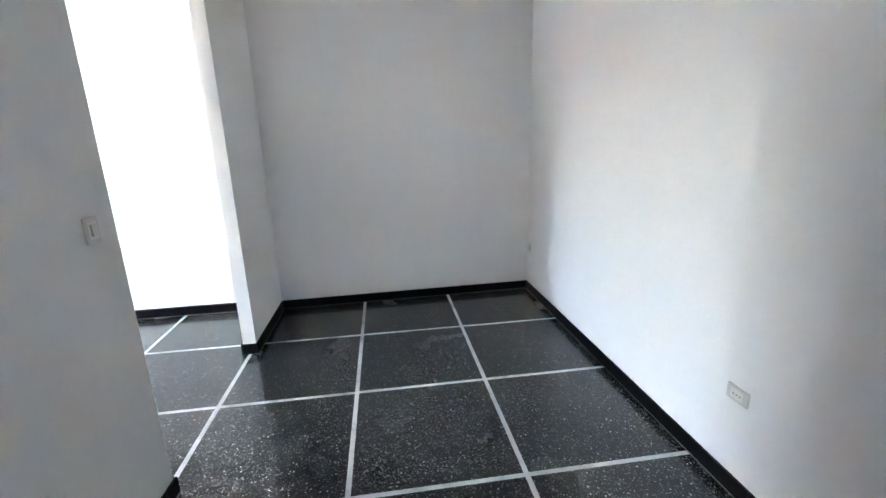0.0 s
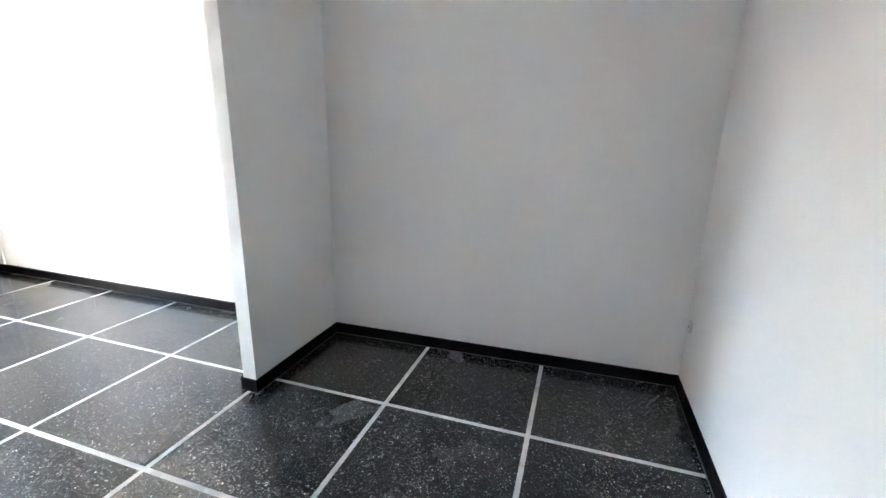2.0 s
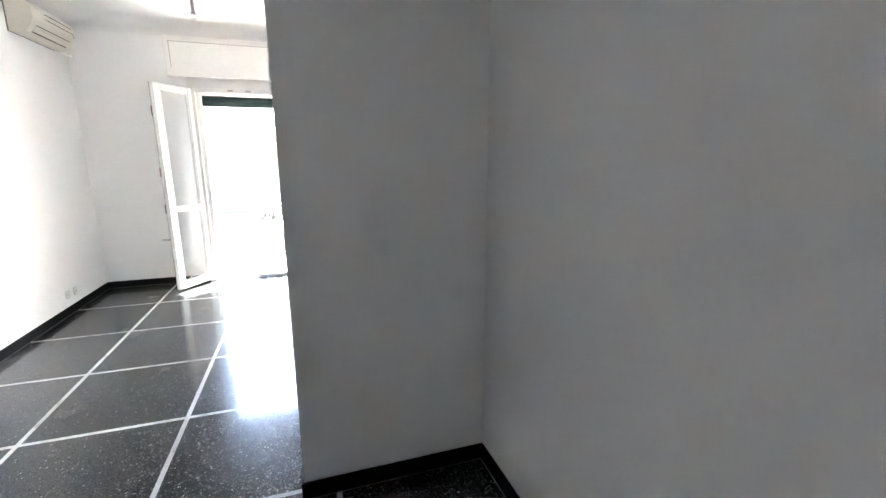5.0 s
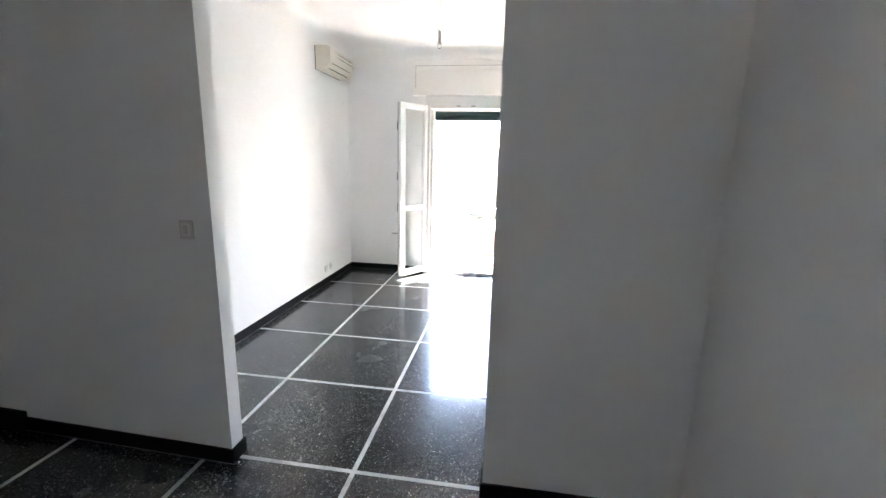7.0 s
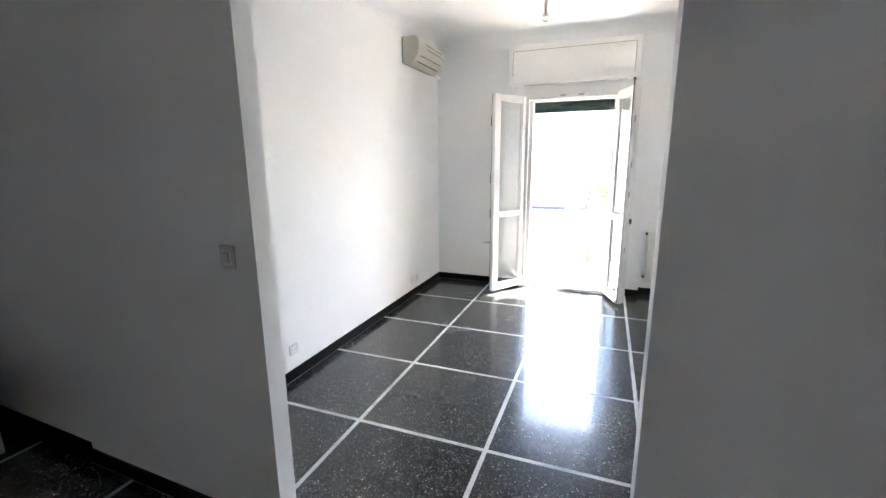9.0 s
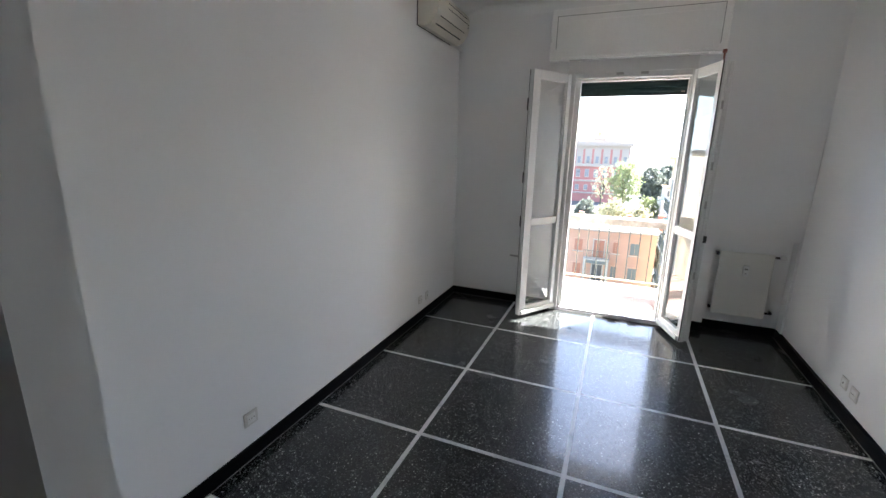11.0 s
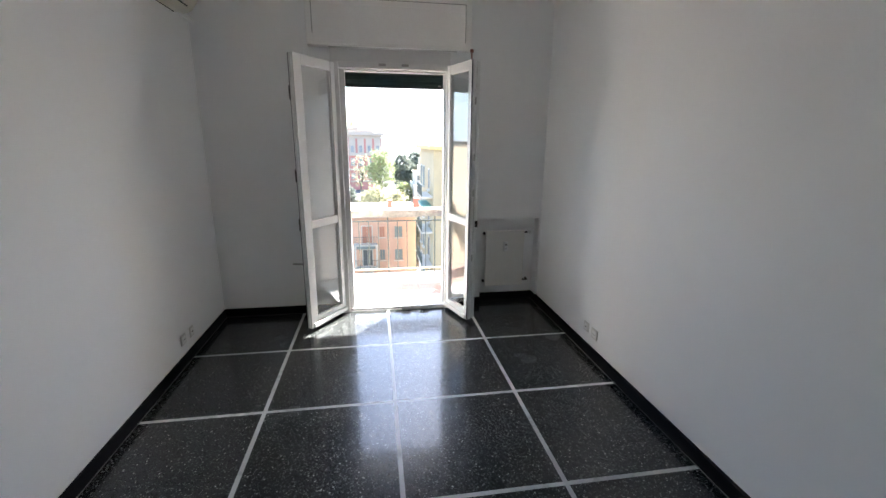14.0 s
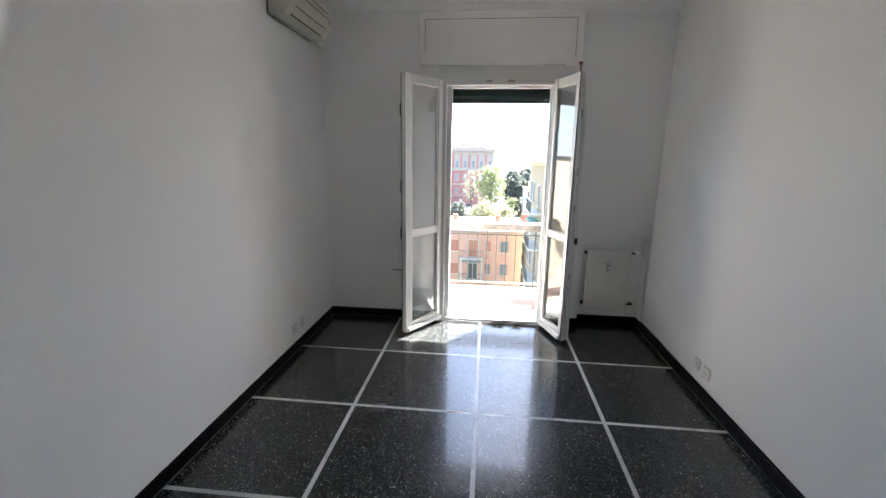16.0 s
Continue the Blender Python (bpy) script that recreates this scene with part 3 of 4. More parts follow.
# ---- hanging bulb ----
def hanging_bulb():
    bx, by = -2.10, -0.757
    h = thing("hanging_bulb", "bare clear bulb hanging on a curled wire from the ceiling", "lamp", at=(0, 0, 0))
    bm = bmesh.new()
    lathe(bm, [(0.006, CEIL - 0.03), (0.03, CEIL - 0.02), (0.035, CEIL - 0.001), (0.0345, CEIL)], (bx, by))
    part("ceiling_rose", bm, M_WHITEPL, h, smooth=True)
    path = []
    for i in range(25):
        u = i / 24
        bend = max(0.0, (u - 0.55) / 0.45)
        path.append((bx + 0.012 * math.sin(2 * math.pi * bend), by - 0.024 * math.sin(math.pi * bend), CEIL - 0.03 - u * (CEIL - 0.03 - 2.650)))
    bm = bmesh.new()
    tube(bm, path, 0.0027, 6)
    part("wire", bm, M_PLASTIC, h, smooth=True)
    bm = bmesh.new()
    lathe(bm, [(0.006, 2.655), (0.012, 2.647), (0.014, 2.620), (0.0135, 2.593), (0.011, 2.589)], (bx, by))
    part("lamp_holder", bm, M_PLASTIC, h, "greyish plastic lamp holder", smooth=True)
    bm = bmesh.new()
    lathe(bm, [(0.010, 2.590), (0.012, 2.578), (0.019, 2.560), (0.023, 2.541), (0.022, 2.527), (0.016, 2.516), (0.006, 2.511)], (bx, by), 24)
    part("glass_bulb", bm, M_BULB, h, "clear glass bulb", smooth=True)
    bm = bmesh.new()
    tube(bm, [(bx, by, 2.587), (bx, by, 2.550)], 0.003, 8)
    part("filament_stem", bm, M_STEEL, h)


hanging_bulb()


# ---- sockets and switches ----
def wall_plate(name, label, category, at, axis, w, h, kind, group="wall sockets"):
    """A small plate on a wall; axis is the way it faces: '+x', '-x', '+y' or '-y'."""
    turn = {"+y": 0, "-x": 90, "-y": 180, "+x": -90}[axis]
    p = thing(name, label, category, group, at=at)
    p.rotation_euler.z = radians(turn)
    block("plate", (-w / 2, w / 2, 0, 0.009, -h / 2, h / 2), M_PLASTIC, p, bevel=0.003)
    if kind == "switch":
        block("frame", (-w * 0.32, w * 0.32, 0.009, 0.0105, -h * 0.34, h * 0.34), M_WHITEPL, p, bevel=0.001)
        block("rocker", (-0.011, 0.011, 0.0106, 0.016, -0.021, 0.021), M_PLASTIC, p, "worn rocker switch", 0.002)
        block("gap", (0.0115, 0.0135, 0.0106, 0.0112, -0.02, 0.02), M_DARK, p, "dark gap beside the rocker")
    else:
        insert = block("insert", (-w * 0.3, w * 0.3, 0.009, 0.011, -h * 0.34, h * 0.34), M_WHITEPL, p, bevel=0.001)
        for x in ((-0.016, 0.0, 0.016) if kind == "socket" else (0.0,)):
            bm = bmesh.new()
            tube(bm, [(x, 0.0105, 0), (x, 0.0118, 0)], 0.0035 if kind == "socket" else 0.008, 10)
            part("hole", bm, M_LINE, insert, "dark pin hole")


wall_plate("light_switch", "pale grey light switch on the thin partition", "switch", (DIV - 0.004, -1.570, 1.217), "+x", 0.070, 0.090, "switch", "")
wall_plate("wall_socket", "pale grey socket low on the wall facing the opening", "socket", (X_RIGHT, -1.797, 0.440), "-x", 0.105, 0.065, "socket")
wall_plate("wall_socket", "small pale socket near the shaded corner", "socket", (X_RIGHT, 0.70, 0.434), "-x", 0.06, 0.062, "blank")
wall_plate("wall_socket", "pale grey socket above the black skirting", "socket", (-3.10, Y_LEFT, 0.195), "+y", 0.075, 0.075, "socket")
wall_plate("wall_socket", "yellowed aerial socket above the black skirting", "socket", (-3.245, Y_LEFT, 0.195), "+y", 0.06, 0.08, "blank")
wall_plate("wall_socket", "pale grey socket above the black skirting", "socket", (-1.085, Y_LEFT, 0.225), "+y", 0.085, 0.075, "socket")
wall_plate("wall_socket", "white socket with a dark hole above the skirting", "socket", (-2.885, Y_END, 0.205), "-y", 0.075, 0.075, "blank")
wall_plate("wall_socket", "pale grey socket above the black skirting", "socket", (-2.757, Y_END, 0.196), "-y", 0.085, 0.08, "socket")


# ---- balcony ----
def balcony():
    b = thing("balcony", "narrow balcony with terracotta floor and iron railing", "balcony", kind="structure")
    y0, y1, xe = -1.62, 0.28, -5.225
    block("slab", (xe, X_OUT - 0.031, y0 - 0.15, y1, -0.24, -0.035), M_CREAM, b)
    x = X_OUT - 0.035
    while x - 0.2 > xe:
        y = y0
        while y < y1 - 0.15:
            block("floor_tile", (x - 0.196, x, y, y + 0.196, -0.034, -0.02), M_TERRA, b)
            y += 0.2
        x -= 0.2
    block("edge_course", (xe, x, y0, y1, -0.034, -0.018), M_TERRA, b)
    block("end_wall", (xe - 0.02, X_OUT - 0.002, y0 - 0.14, y0 - 0.001, -0.24, 1.60), M_CREAM, b, "cream rendered end wall")
    block("end_wall_coping", (xe - 0.04, X_OUT - 0.002, y0 - 0.16, y0 + 0.02, 1.601, 1.635), M_DARK, b, "thin dark coping", 0.004)
    # Out of view; its outer corner is set by the sun patch's side edge.
    block("end_wall", (xe, X_OUT - 0.002, y1 + 0.001, y1 + 0.14, -0.24, 2.699), M_CREAM, b, "cream rendered end wall")
    # Unseen slab, inferred from where sunlight stops on the room's floor.
    block("upper_slab", (xe, X_OUT - 0.001, y0 - 0.15, y1 + 0.14, 2.70, 2.90), M_WHITEW, b, "underside of the balcony above")
    xr = -5.165
    ra = thing("balcony_railing", "thin green-grey iron railing under a weathered pale cap", "railing")
    block("bottom_rail", (xr - 0.012, xr + 0.012, y0, y1, 0.040, 0.056), M_RAILSUNLIT, ra, "bottom rail tinted pale as if in full sun", 0.003)
    block("top_rail", (xr - 0.01, xr + 0.01, y0, y1, 0.662, 0.676), M_RAIL, ra, bevel=0.003)
    cap = bmesh.new()
    box(cap, xr - 0.13, xr + 0.07, y0, y1, 0.730, 0.815)
    bmesh.ops.subdivide_edges(cap, edges=[e for e in cap.edges if abs(e.verts[0].co.y - e.verts[1].co.y) > 1], cuts=60)
    for v in cap.verts:
        v.co.z += 0.006 * noise.noise((0, v.co.y * 5, v.co.z * 9))
        v.co.x += 0.006 * noise.noise((3, v.co.y * 4, v.co.z * 9))
    part("cap", cap, M_CAP, ra, "weathered pale cap, chipped along its edge")
    i, y = 0, y0 + 0.05
    while y < y1 - 0.02:
        post = i % 5 == 2
        r = 0.008 if post else 0.0055
        bm = bmesh.new()
        tube(bm, [(xr, y, -0.03 if post else 0.056), (xr, y, 0.733 if post else 0.662)], r, 8)
        part("post" if post else "baluster", bm, M_RAIL, ra)
        i, y = i + 1, y + 0.1175


balcony()


# ---- the town outside ----
GROUND = -16.0
bm = bmesh.new()
box(bm, -3000, 3000, -3000, 3000, GROUND - 1, GROUND)
structure("ground", "hazy asphalt and yards between the houses", "ground", part("ground", bm, M_ASPHALT))
# the block of flats that the room belongs to
bm = bmesh.new()
box(bm, X_OUT, 8, -7, 6, GROUND, -0.31)
structure("own_building", "rendered lower storeys of the block of flats", "building", part("own_building", bm, M_CREAM))


def window_at(parent, face, u, z, w, h, at, shutter=None, out=1, border=None, glass=None):
    """A framed window on a face: 'x' faces along x at x=at with u along y; 'y' faces along y."""
    def bx(u0, u1, d0, d1, z0, z1):
        d0, d1 = sorted((at + out * d0, at + out * d1))
        return (d0, d1, u0, u1, z0, z1) if face == "x" else (u0, u1, d0, d1, z0, z1)
    win = block("window", bx(u - w / 2 - 0.1, u + w / 2 + 0.1, 0.0, 0.06, z - h / 2 - 0.1, z + h / 2 + 0.1), border or M_WHITEW, parent)
    if shutter:
        for s in (-1, 1):
            c = u + s * w / 4
            block("shutter_leaf", bx(c - w / 4 + 0.02, c + w / 4 - 0.02, 0.061, 0.11, z - h / 2, z + h / 2), shutter, win)
    else:
        for s in (-1, 1):
            c = u + s * w / 4
            block("pane", bx(c - w / 4 + 0.04, c + w / 4 - 0.04, 0.061, 0.075, z - h / 2 + 0.04, z + h / 2 - 0.04), glass or M_WINDOW, win)
    block("sill", bx(u - w / 2 - 0.15, u + w / 2 + 0.15, 0.061, 0.22, z - h / 2 - 0.16, z - h / 2 - 0.08), M_WHITEW, win)
    return win


def far_balcony(parent, face, u, z, w, at, out, depth=1.1, material=M_WHITEW):
    def bx(u0, u1, d0, d1, z0, z1):
        d0, d1 = sorted((at + out * d0, at + out * d1))
        return (d0, d1, u0, u1, z0, z1) if face == "x" else (u0, u1, d0, d1, z0, z1)
    bal = block("balcony", bx(u - w / 2, u + w / 2, 0.0, depth, z - 0.15, z), material, parent)
    bm = bmesh.new()
    k = int(w / 0.16)
    for i in range(k + 1):
        uu = u - w / 2 + 0.02 + (w - 0.04) * i / k
        box(bm, *bx(uu - 0.012, uu + 0.012, depth - 0.05, depth - 0.02, z + 0.001, z + 0.95))
    box(bm, *bx(u - w / 2, u + w / 2, depth - 0.06, depth - 0.01, z + 0.951, z + 1.0))
    part("railing", bm, M_RAIL, bal)
    return bal


def orange_house():
    h = thing("apartment_house", "orange rendered apartment house with balconies and pale roof edge", "building", at=(0, 0, 0))
    h.location.z = -0.42
    xf, y0, y1, top = -50.0, -14.0, 3.75, -6.75
    block("wall", (xf - 11, xf, y0, y1, GROUND, top), M_ORANGE, h)
    roof = block("roof", (xf - 11.3, xf + 0.35, y0 - 0.3, y1 + 0.3, top + 0.001, top + 0.22), M_STONE, h, "pale flat roof with a weathered edge")
    block("roof_field", (xf - 10.6, xf - 0.4, y0 + 0.4, y1 - 0.4, top + 0.221, top + 0.3), M_ROOF, roof)
    for y, z in ((-9.0, top + 0.22), (-5.0, top + 0.22), (0.6, top + 0.22)):
        block("chimney", (xf - 6, xf - 5.3, y, y + 0.6, z, z + 1.1), M_TILE, roof, bevel=0.03)
    for z in (-8.5, -11.35, -14.2):
        window_at(h, "x", 1.68, z, 0.95, 1.3, xf, M_SHUTGREEN, 1, M_ORANGE)
        window_at(h, "x", -0.28, z + 0.02, 0.62, 1.25, xf, M_SHUTRED if z > -10 else M_SHUTGREEN, 1, M_ORANGE)
        window_at(h, "x", -2.05, z - 0.3, 1.15, 2.0, xf, M_SHUTRED if z > -10 else None)
        window_at(h, "x", -4.3, z, 0.9, 1.3, xf, M_SHUTRED, 1, M_ORANGE)
        window_at(h, "x", -6.8, z, 0.9, 1.3, xf, M_SHUTGREEN, 1, M_ORANGE)
        far_balcony(h, "x", -2.2, z - 1.35, 2.8, xf, 1)
    for y in (-3.45, -0.95):
        block("pillar", (xf + 0.85, xf + 1.08, y - 0.1, y + 0.1, -12.6, -10.01), M_WHITEW, h)
    block("awning", (xf + 0.12, xf + 1.05, -3.3, -1.1, -10.35, -10.02), M_SHUTGREEN, h, "faded striped awning")


orange_house()


def yellow_house():
    h = thing("apartment_house", "ochre apartment block with white balconies along its side", "building")
    h.location.z = -0.50
    xn, xfar, y0, y1, top = -36.5, -48.0, 4.10, 18.0, 1.45
    block("wall", (xfar, xn, y0, y1, GROUND, top), M_GREYW, h)
    block("front", (xn + 0.001, xn + 0.06, y0, y1, GROUND, top), M_GREYW, h, "ochre rendered street front")
    block("eave", (xfar - 0.4, xn + 0.5, y0 - 0.4, y1, top + 0.001, top + 0.32), M_OCHRE, h, "ochre eave")
    for x, y in ((-39, 6.5), (-42, 8.0), (-40.5, 11)):
        block("chimney", (x, x + 0.7, y, y + 1.1, top + 0.32, top + 1.7), M_STONE, h, bevel=0.05)
    for z in (-1.3, -4.5, -7.7, -10.9):
        for x in (-45.8, -43.5):
            window_at(h, "y", x, z, 1.0, 1.9, y0, M_SHUTGREEN, -1)
        window_at(h, "y", -39.4, z, 1.1, 1.8, y0, None, -1)
        far_balcony(h, "y", -39.2, z - 1.35, 4.2, y0, -1, 1.0)
        for y in (6.0, 8.8, 11.6):
            window_at(h, "x", y, z, 1.1, 1.6, xn + 0.06, M_SHUTGREEN, 1)
    block("awning", (-41.2, -37.6, y0 - 0.9, y0 - 0.05, -3.75, -3.5), M_AWNING, h, "teal awning over a balcony")


yellow_house()


def red_palace():
    h = thing("palace", "large red and white palace with pilasters and a roof turret", "building")
    h.location.z = -2.70
    xf, y0, y1 = -160.0, -34.0, 1.75
    block("wall", (xf - 18, xf, y0, y1, GROUND, 6.2), M_REDW, h)
    for nm, z0, z1, d in (("cornice", 6.201, 7.2, 0.9), ("cornice", -0.9, 0.0, 0.6), ("cornice", -6.2, -5.6, 0.4), ("base_course", -10.4, -9.9, 0.4)):
        block(nm, (xf - 18, xf + d, y0 - d, y1 + d, z0, z1), M_STONE, h)
    block("frieze", (xf + 0.001, xf + 0.05, y0, y1, 5.1, 6.2), M_STONE, h)
    n = 12
    for i in range(n):
        y = y1 - 1.5 - i * 3.0
        block("panel", (xf + 0.001, xf + 0.12, y - 1.15, y + 1.15, 0.01, 5.09), M_STONE, h)
        block("window", (xf + 0.121, xf + 0.2, y - 0.5, y + 0.5, 0.3, 2.6), M_FARWIN, h)
        window_at(h, "x", y, -3.2, 1.3, 2.6, xf, None, 1, M_STONE, M_FARWIN)
        window_at(h, "x", y, -8.2, 1.2, 1.7, xf, None, 1, M_STONE, M_FARWIN)
    block("attic", (xf - 16, xf - 3, y0 + 3, y1 - 3, 7.201, 8.2), M_STONE, h)
    t = block("turret", (xf - 9, xf - 5, -11.0, -6.5, 8.201, 9.4), M_STONE, h, bevel=0.3)
    bm = bmesh.new()
    lathe(bm, [(0.8, 9.4), (0.6, 10.2), (0.8, 10.9), (0.4, 11.6), (0.3, 12.0)], (xf - 7, -9.0), 10)
    part("finial", bm, M_GREYW, t)
    bm = bmesh.new()
    tube(bm, [(xf - 7, -7.2, 9.4), (xf - 7, -6.6, 15.4)], 0.16, 6)
    part("mast", bm, M_GREYW, t)


red_palace()


def white_villa():
    h = thing("white_house", "stepped white terrace house far down the street", "building")
    h.location.z = -1.3
    block("wall", (-98, -88, 7.0, 11.2, GROUND, -6.0), M_WHITEW, h)
    block("upper_wall", (-98, -91, 7.6, 11.2, -5.999, -3.6), M_WHITEW, h)
    block("top_wall", (-97, -92, 8.6, 11.0, -3.599, -2.2), M_WHITEW, h)
    block("chimney", (-95, -94.2, 8.7, 9.3, -2.199, -0.6), M_WHITEW, h, bevel=0.05)
    block("roof_edge", (-98.2, -90.8, 7.4, 11.4, -3.7, -3.55), M_GREYW, h)
    for y in (8.4, 9.8):
        window_at(h, "x", y, -7.5, 0.9, 1.4, -88, None)
        window_at(h, "x", y, -10.2, 0.9, 1.4, -88, None)
        window_at(h, "x", y, -4.7, 0.8, 1.1, -91, None)
    far_balcony(h, "x", 9.2, -8.9, 3.4, -88, 1)
    k = thing("low_house", "low house with a brick-red roof between the trees", "building")
    k.location.z = -1.2
    block("wall", (-84, -76, 3.6, 8.2, GROUND, -9.6), M_CREAM, k)
    block("roof", (-84.3, -75.7, 3.3, 8.5, -9.599, -9.2), M_TILE, k, bevel=0.1)
    block("chimney", (-79, -78, 6.0, 7.1, -9.199, -7.4), M_TILE, k, bevel=0.05)


white_villa()


def tree(name, label, base, height, crown, spread, material, leaves, seed, size=0.32, sparse=0.0, trunk=0.35):
    """A tapered trunk with limbs and a ragged crown of many small leaf clumps."""
    rnd = random.Random(seed)
    bx, by, bz = base
    t = thing(name, label, "tree", at=(0, 0, 0))
    bm = bmesh.new()
    top = bz + height
    low = top - crown
    pts = [(bx + 0.3 * math.sin(k * 1.3 + seed), by + 0.3 * math.cos(k * 1.7 + seed), bz + (low + crown * 0.55 - bz) * k / 5) for k in range(6)]
    tube(bm, pts, [trunk * (1 - 0.75 * k / 5) for k in range(6)], 8)
    tips = []
    for k in range(16):
        a, u = rnd.uniform(0, 2 * math.pi), rnd.uniform(0.15, 1.0)
        start = Vector(pts[3 + k % 3])
        rr = spread * rnd.uniform(0.45, 0.95) * math.sin(math.pi * (0.15 + 0.75 * u)) ** 0.7
        end = Vector((bx + rr * math.cos(a), by + rr * math.sin(a), low + crown * u))
        mid = (start + end) / 2 + Vector((0, 0, 0.25))
        tube(bm, [start, mid, end], [trunk * 0.3, trunk * 0.18, 0.03], 5)
        tips += [mid, end, end]
    part("trunk", bm, M_BARK, t)
    verts, faces = [], []
    for k in range(leaves):
        if rnd.random() < 0.5:
            c = tips[rnd.randrange(len(tips))] + Vector([rnd.gauss(0, spread * 0.16) for _ in range(3)])
        else:
            u, a = rnd.random(), rnd.uniform(0, 2 * math.pi)
            rr = spread * math.sin(math.pi * (0.06 + 0.9 * u)) ** 0.6 * rnd.uniform(0.2, 1.0) ** 0.5
            c = Vector((bx + rr * math.cos(a), by + rr * math.sin(a), low + crown * u))
        if noise.noise(c * (1.6 / spread * 2)) < sparse - 0.25:
            continue
        s = size * rnd.uniform(0.5, 1.3)
        q = Euler((rnd.uniform(0, 6.3), rnd.uniform(0, 6.3), rnd.uniform(0, 6.3))).to_matrix()
        i = len(verts)
        for p in ((-s, 0, 0), (0, -s * 0.6, s * 0.15), (s, 0, 0), (0, s * 0.6, s * 0.15)):
            verts.append(c + q @ Vector(p))
        faces.append((i, i + 1, i + 2, i + 3))
    me = bpy.data.meshes.new("crown")
    me.from_pydata([tuple(v) for v in verts], [], faces)
    me.materials.append(material)
    ob = new("crown", me)
    ob.parent = t


tree("tree", "tall tree in fresh light green leaf before the palace", (-110, 0.6, GROUND), 14.9, 8.8, 3.7, M_LEAFLIGHT, 5200, 3, 0.26, 0.05)
tree("tree", "half-bare tree with thin pale leaves", (-114, -4.4, GROUND), 13.8, 8.0, 3.4, M_LEAFPALE, 900, 5, 0.22, 0.2)
tree("tree", "dark evergreen tree behind the rooftops", (-122, 6.8, GROUND), 13.8, 9.5, 3.4, M_LEAFDARK, 5200, 7, 0.32)
tree("tree", "dark evergreen tree behind the rooftops", (-126, 10.5, GROUND), 14.4, 10, 3.4, M_LEAFDARK, 5200, 8, 0.32)
tree("tree", "dark evergreen tree behind the rooftops", (-120, 14.5, GROUND), 13.4, 9.5, 3.2, M_LEAFDARK, 4600, 9, 0.32)
tree("tree", "broad blossoming tree in pale yellow-green", (-86, -1.2, GROUND), 8.4, 6.5, 3.6, M_LEAFPALE, 5200, 11, 0.24)
tree("tree", "broad blossoming tree in pale yellow-green", (-84, 2.8, GROUND), 7.6, 6.0, 2.9, M_LEAFPALE, 4200, 12, 0.24)
tree("tree", "small rounded green tree beside the low house", (-92, 5.2, GROUND), 9.0, 4.8, 1.9, M_LEAFLIGHT, 2200, 13, 0.22)
tree("tree", "dark leafy tree at the edge of the garden", (-90, -6.6, GROUND), 8.0, 6.0, 2.4, M_LEAFDARK, 3200, 14, 0.26)
tree("tree", "dark leafy tree between the two houses", (-58, 4.9, GROUND), 7.8, 6.5, 1.2, M_LEAFDARK, 2600, 15, 0.16)


def hills():
    bm = bmesh.new()
    n, w = 48, 40
    grid = []
    for i in range(w):
        row = []
        for j in range(n):
            a = radians(150 + 130 * j / (n - 1))
            r = 700 + 30 * i
            x, y = r * math.cos(a), r * math.sin(a)
            up = math.sin(math.pi * i / (w - 1))
            h = up * (95 + 60 * noise.noise((x * 0.002, y * 0.002, 4)) + 20 * noise.noise((x * 0.008, y * 0.008, 2)))
            row.append(bm.verts.new((x, y, GROUND - 1 + h * (0.25 + 0.75 * min(1, abs(a - math.pi) / 0.7)))))
        grid.append(row)
    for p, q in zip(grid, grid[1:]):
        for j in range(n - 1):
            bm.faces.new((p[j], p[j + 1], q[j + 1], q[j]))
    structure("backdrop_hills", "far wooded hills in haze behind the town", "hills", part("backdrop_hills", bm, M_HILL, smooth=True))


hills()

# ---- floor pieces ----
slab = part("floor", (lambda b: (box(b, X_WIN - 0.15, X_RIGHT + 0.1, Y_BACK - 0.1, Y_END + 0.1, -0.3, -0.02), b)[1])(bmesh.new()), M_SLAB)
structure("floor", "polished black terrazzo floor crossed by white marble strips", "floor", slab)
tile_meshes = {}


def floor_piece(name, x0, x1, y0, y1, material, top=0.0):
    key = (name, round(x1 - x0, 4), round(y1 - y0, 4))
    if key not in tile_meshes:
        bm = bmesh.new()
        box(bm, -(x1 - x0) / 2, (x1 - x0) / 2, -(y1 - y0) / 2, (y1 - y0) / 2, -0.02, top)
        bmesh.ops.recalc_face_normals(bm, faces=bm.faces[:])
        me = bpy.data.meshes.new(name)
        bm.to_mesh(me)
        bm.free()
        me.materials.append(material)
        tile_meshes[key] = me
    ob = new(name, tile_meshes[key])
    ob.location = ((x0 + x1) / 2, (y0 + y1) / 2, 0)
    ob.parent = slab


H = STRIP / 2


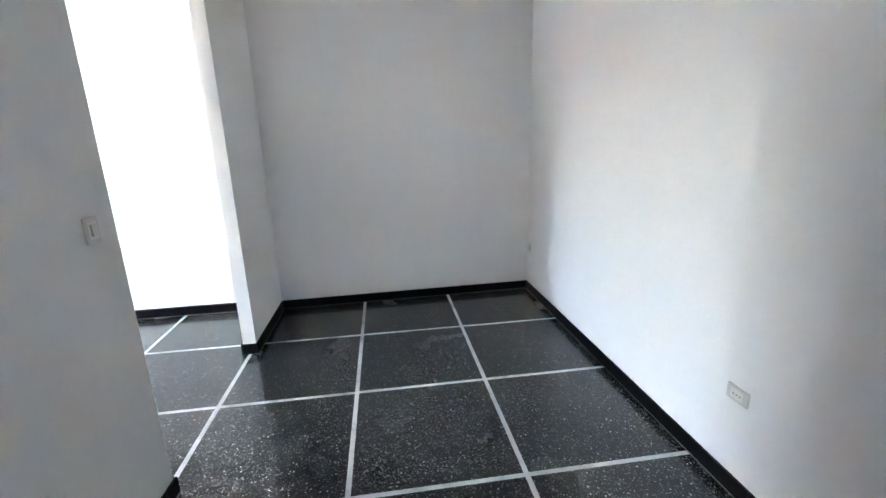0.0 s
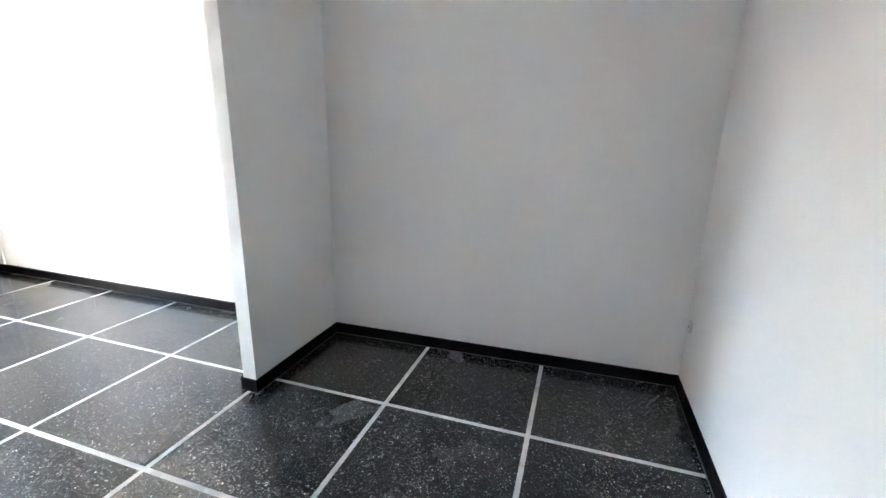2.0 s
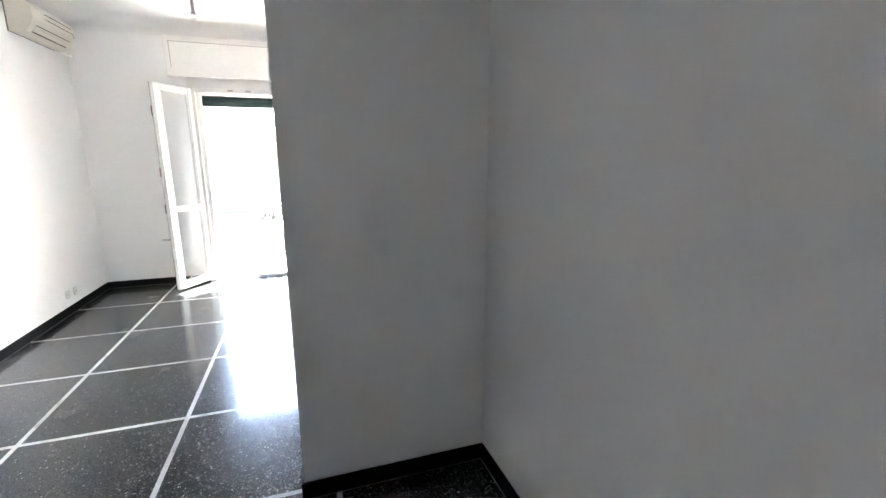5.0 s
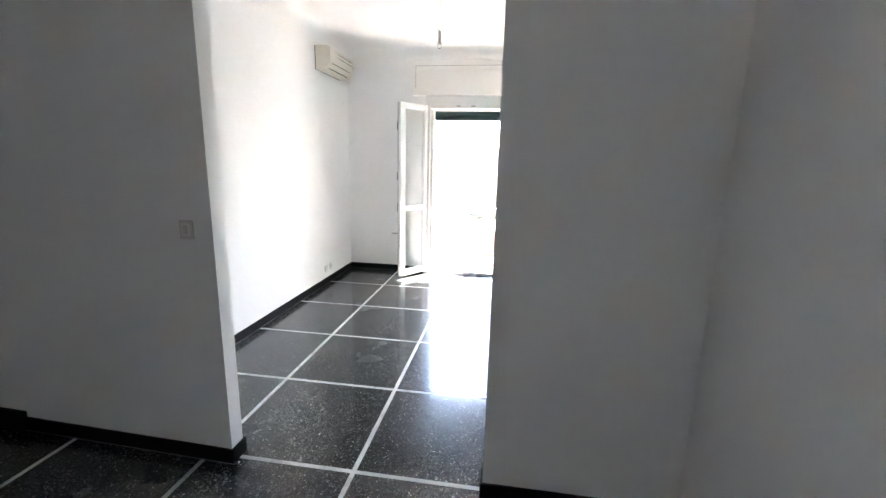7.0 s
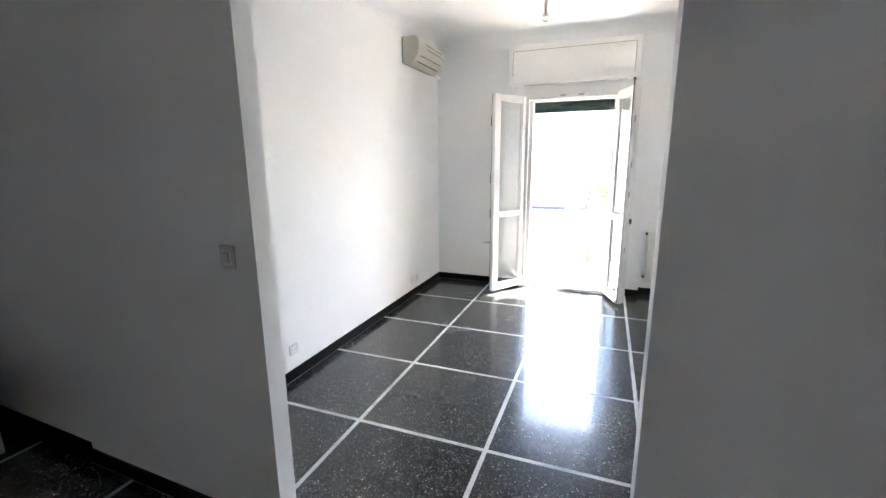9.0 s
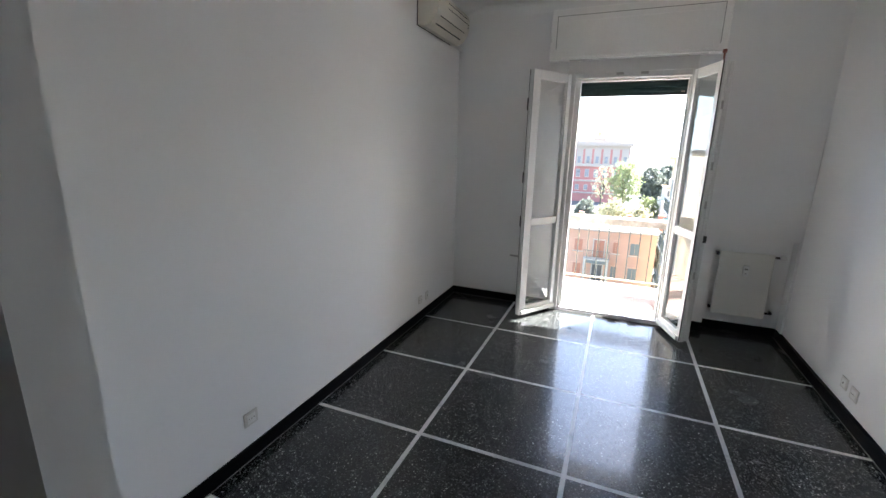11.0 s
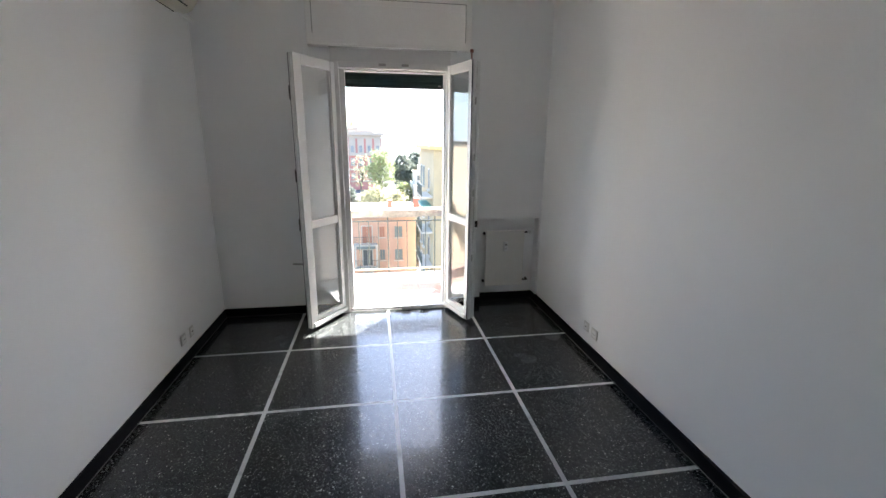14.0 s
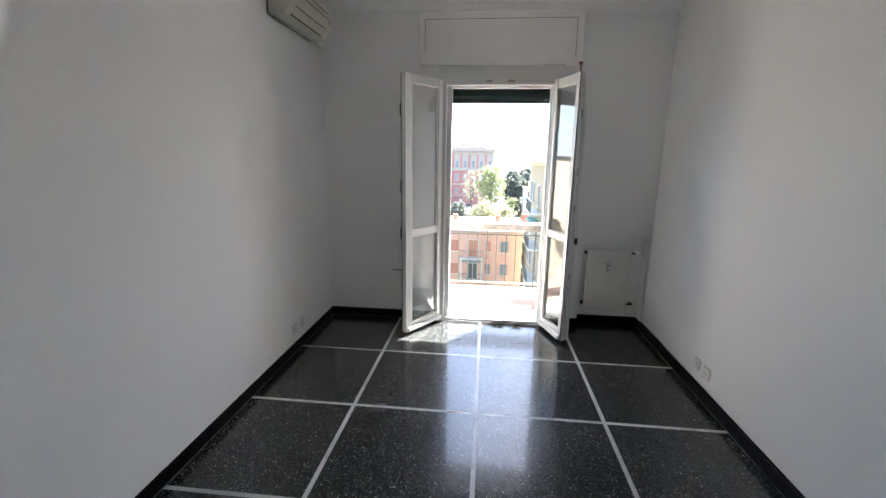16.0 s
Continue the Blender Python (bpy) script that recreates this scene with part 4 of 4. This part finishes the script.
def lay_room(xs, ys, x_lo, x_hi, y_lo, y_hi):
    """Tiles between the strips at xs and ys, out to the room's edges."""
    ex, ey = [x_lo - H] + list(xs) + [x_hi + H], [y_lo - H] + list(ys) + [y_hi + H]
    for a, b in zip(ex, ex[1:]):
        for c, d in zip(ey, ey[1:]):
            floor_piece("terrazzo_tile", a + H, b - H, c + H, d - H, M_TERRAZZO)
        for c in ys:
            floor_piece("marble_strip", a + H, b - H, c - H, c + H, M_STRIP)
    for a in xs:
        floor_piece("marble_strip", a - H, a + H, y_lo, y_hi, M_STRIP)


lay_room([-3.2, -2.4, -1.6, -0.8], [-1.6, -0.8, 0.0], X_WIN - 0.15, -H, Y_LEFT, Y_END)
lay_room([0.8, 1.6], [-3.2, -2.4, -1.6, -0.8, 0.0], H, X_RIGHT, Y_BACK, 0.79)

def joint(name, x0, x1, y0, y1):
    structure(name, "thin pale joint between floor and skirting", "joint", block(name, (x0, x1, y0, y1, -0.01, 0.0012), M_JOINT))


G = 0.006
joint("trim_left", X_WIN + SK, -DIV - SK, Y_LEFT + SK, Y_LEFT + SK + G)
joint("trim_end_living", X_WIN - 0.10, -DIV - SK, Y_END - SK - 0.012 - G, Y_END - SK - 0.012)
structure("trim_end_alcove", "thin pale joint between floor and skirting", "joint", block("trim_end_alcove", (SK, X_RIGHT - DIV - SK, -SK - G, -SK, -0.01, 0.0012), M_JOINT, m=END_SKEW))
joint("trim_right", X_RIGHT - SK - G, X_RIGHT - SK, Y_BACK, 0.78)
joint("trim_stub", DIV + SK, DIV + SK + G, GAP1 - SK, ALCOVE_END - SK - G)
structure("trim_long", "thin pale joint between floor and skirting", "joint", block("trim_long", (SK, SK + G, -1.30, SK, -0.01, 0.0012), M_JOINT, m=SKEW))
joint("trim_window", X_WIN + SK, X_WIN + SK + G, Y_LEFT + SK + G, DOOR0 - 0.01)
for c, d in ((Y_BACK, -3.2 - H), (-3.2 + H, -2.4 - H)):
    floor_piece("terrazzo_tile", -0.2, H, c, d, M_TERRAZZO)
for c in (-3.2, -2.4):
    floor_piece("marble_strip", -0.2, H, c - H, c + H, M_STRIP)
floor_piece("terrazzo_tile", -H, H, -2.4 + H, GAP0 + SK, M_TERRAZZO)
floor_piece("marble_strip", -H, H, GAP0 + SK, GAP1 - SK, M_STRIP)
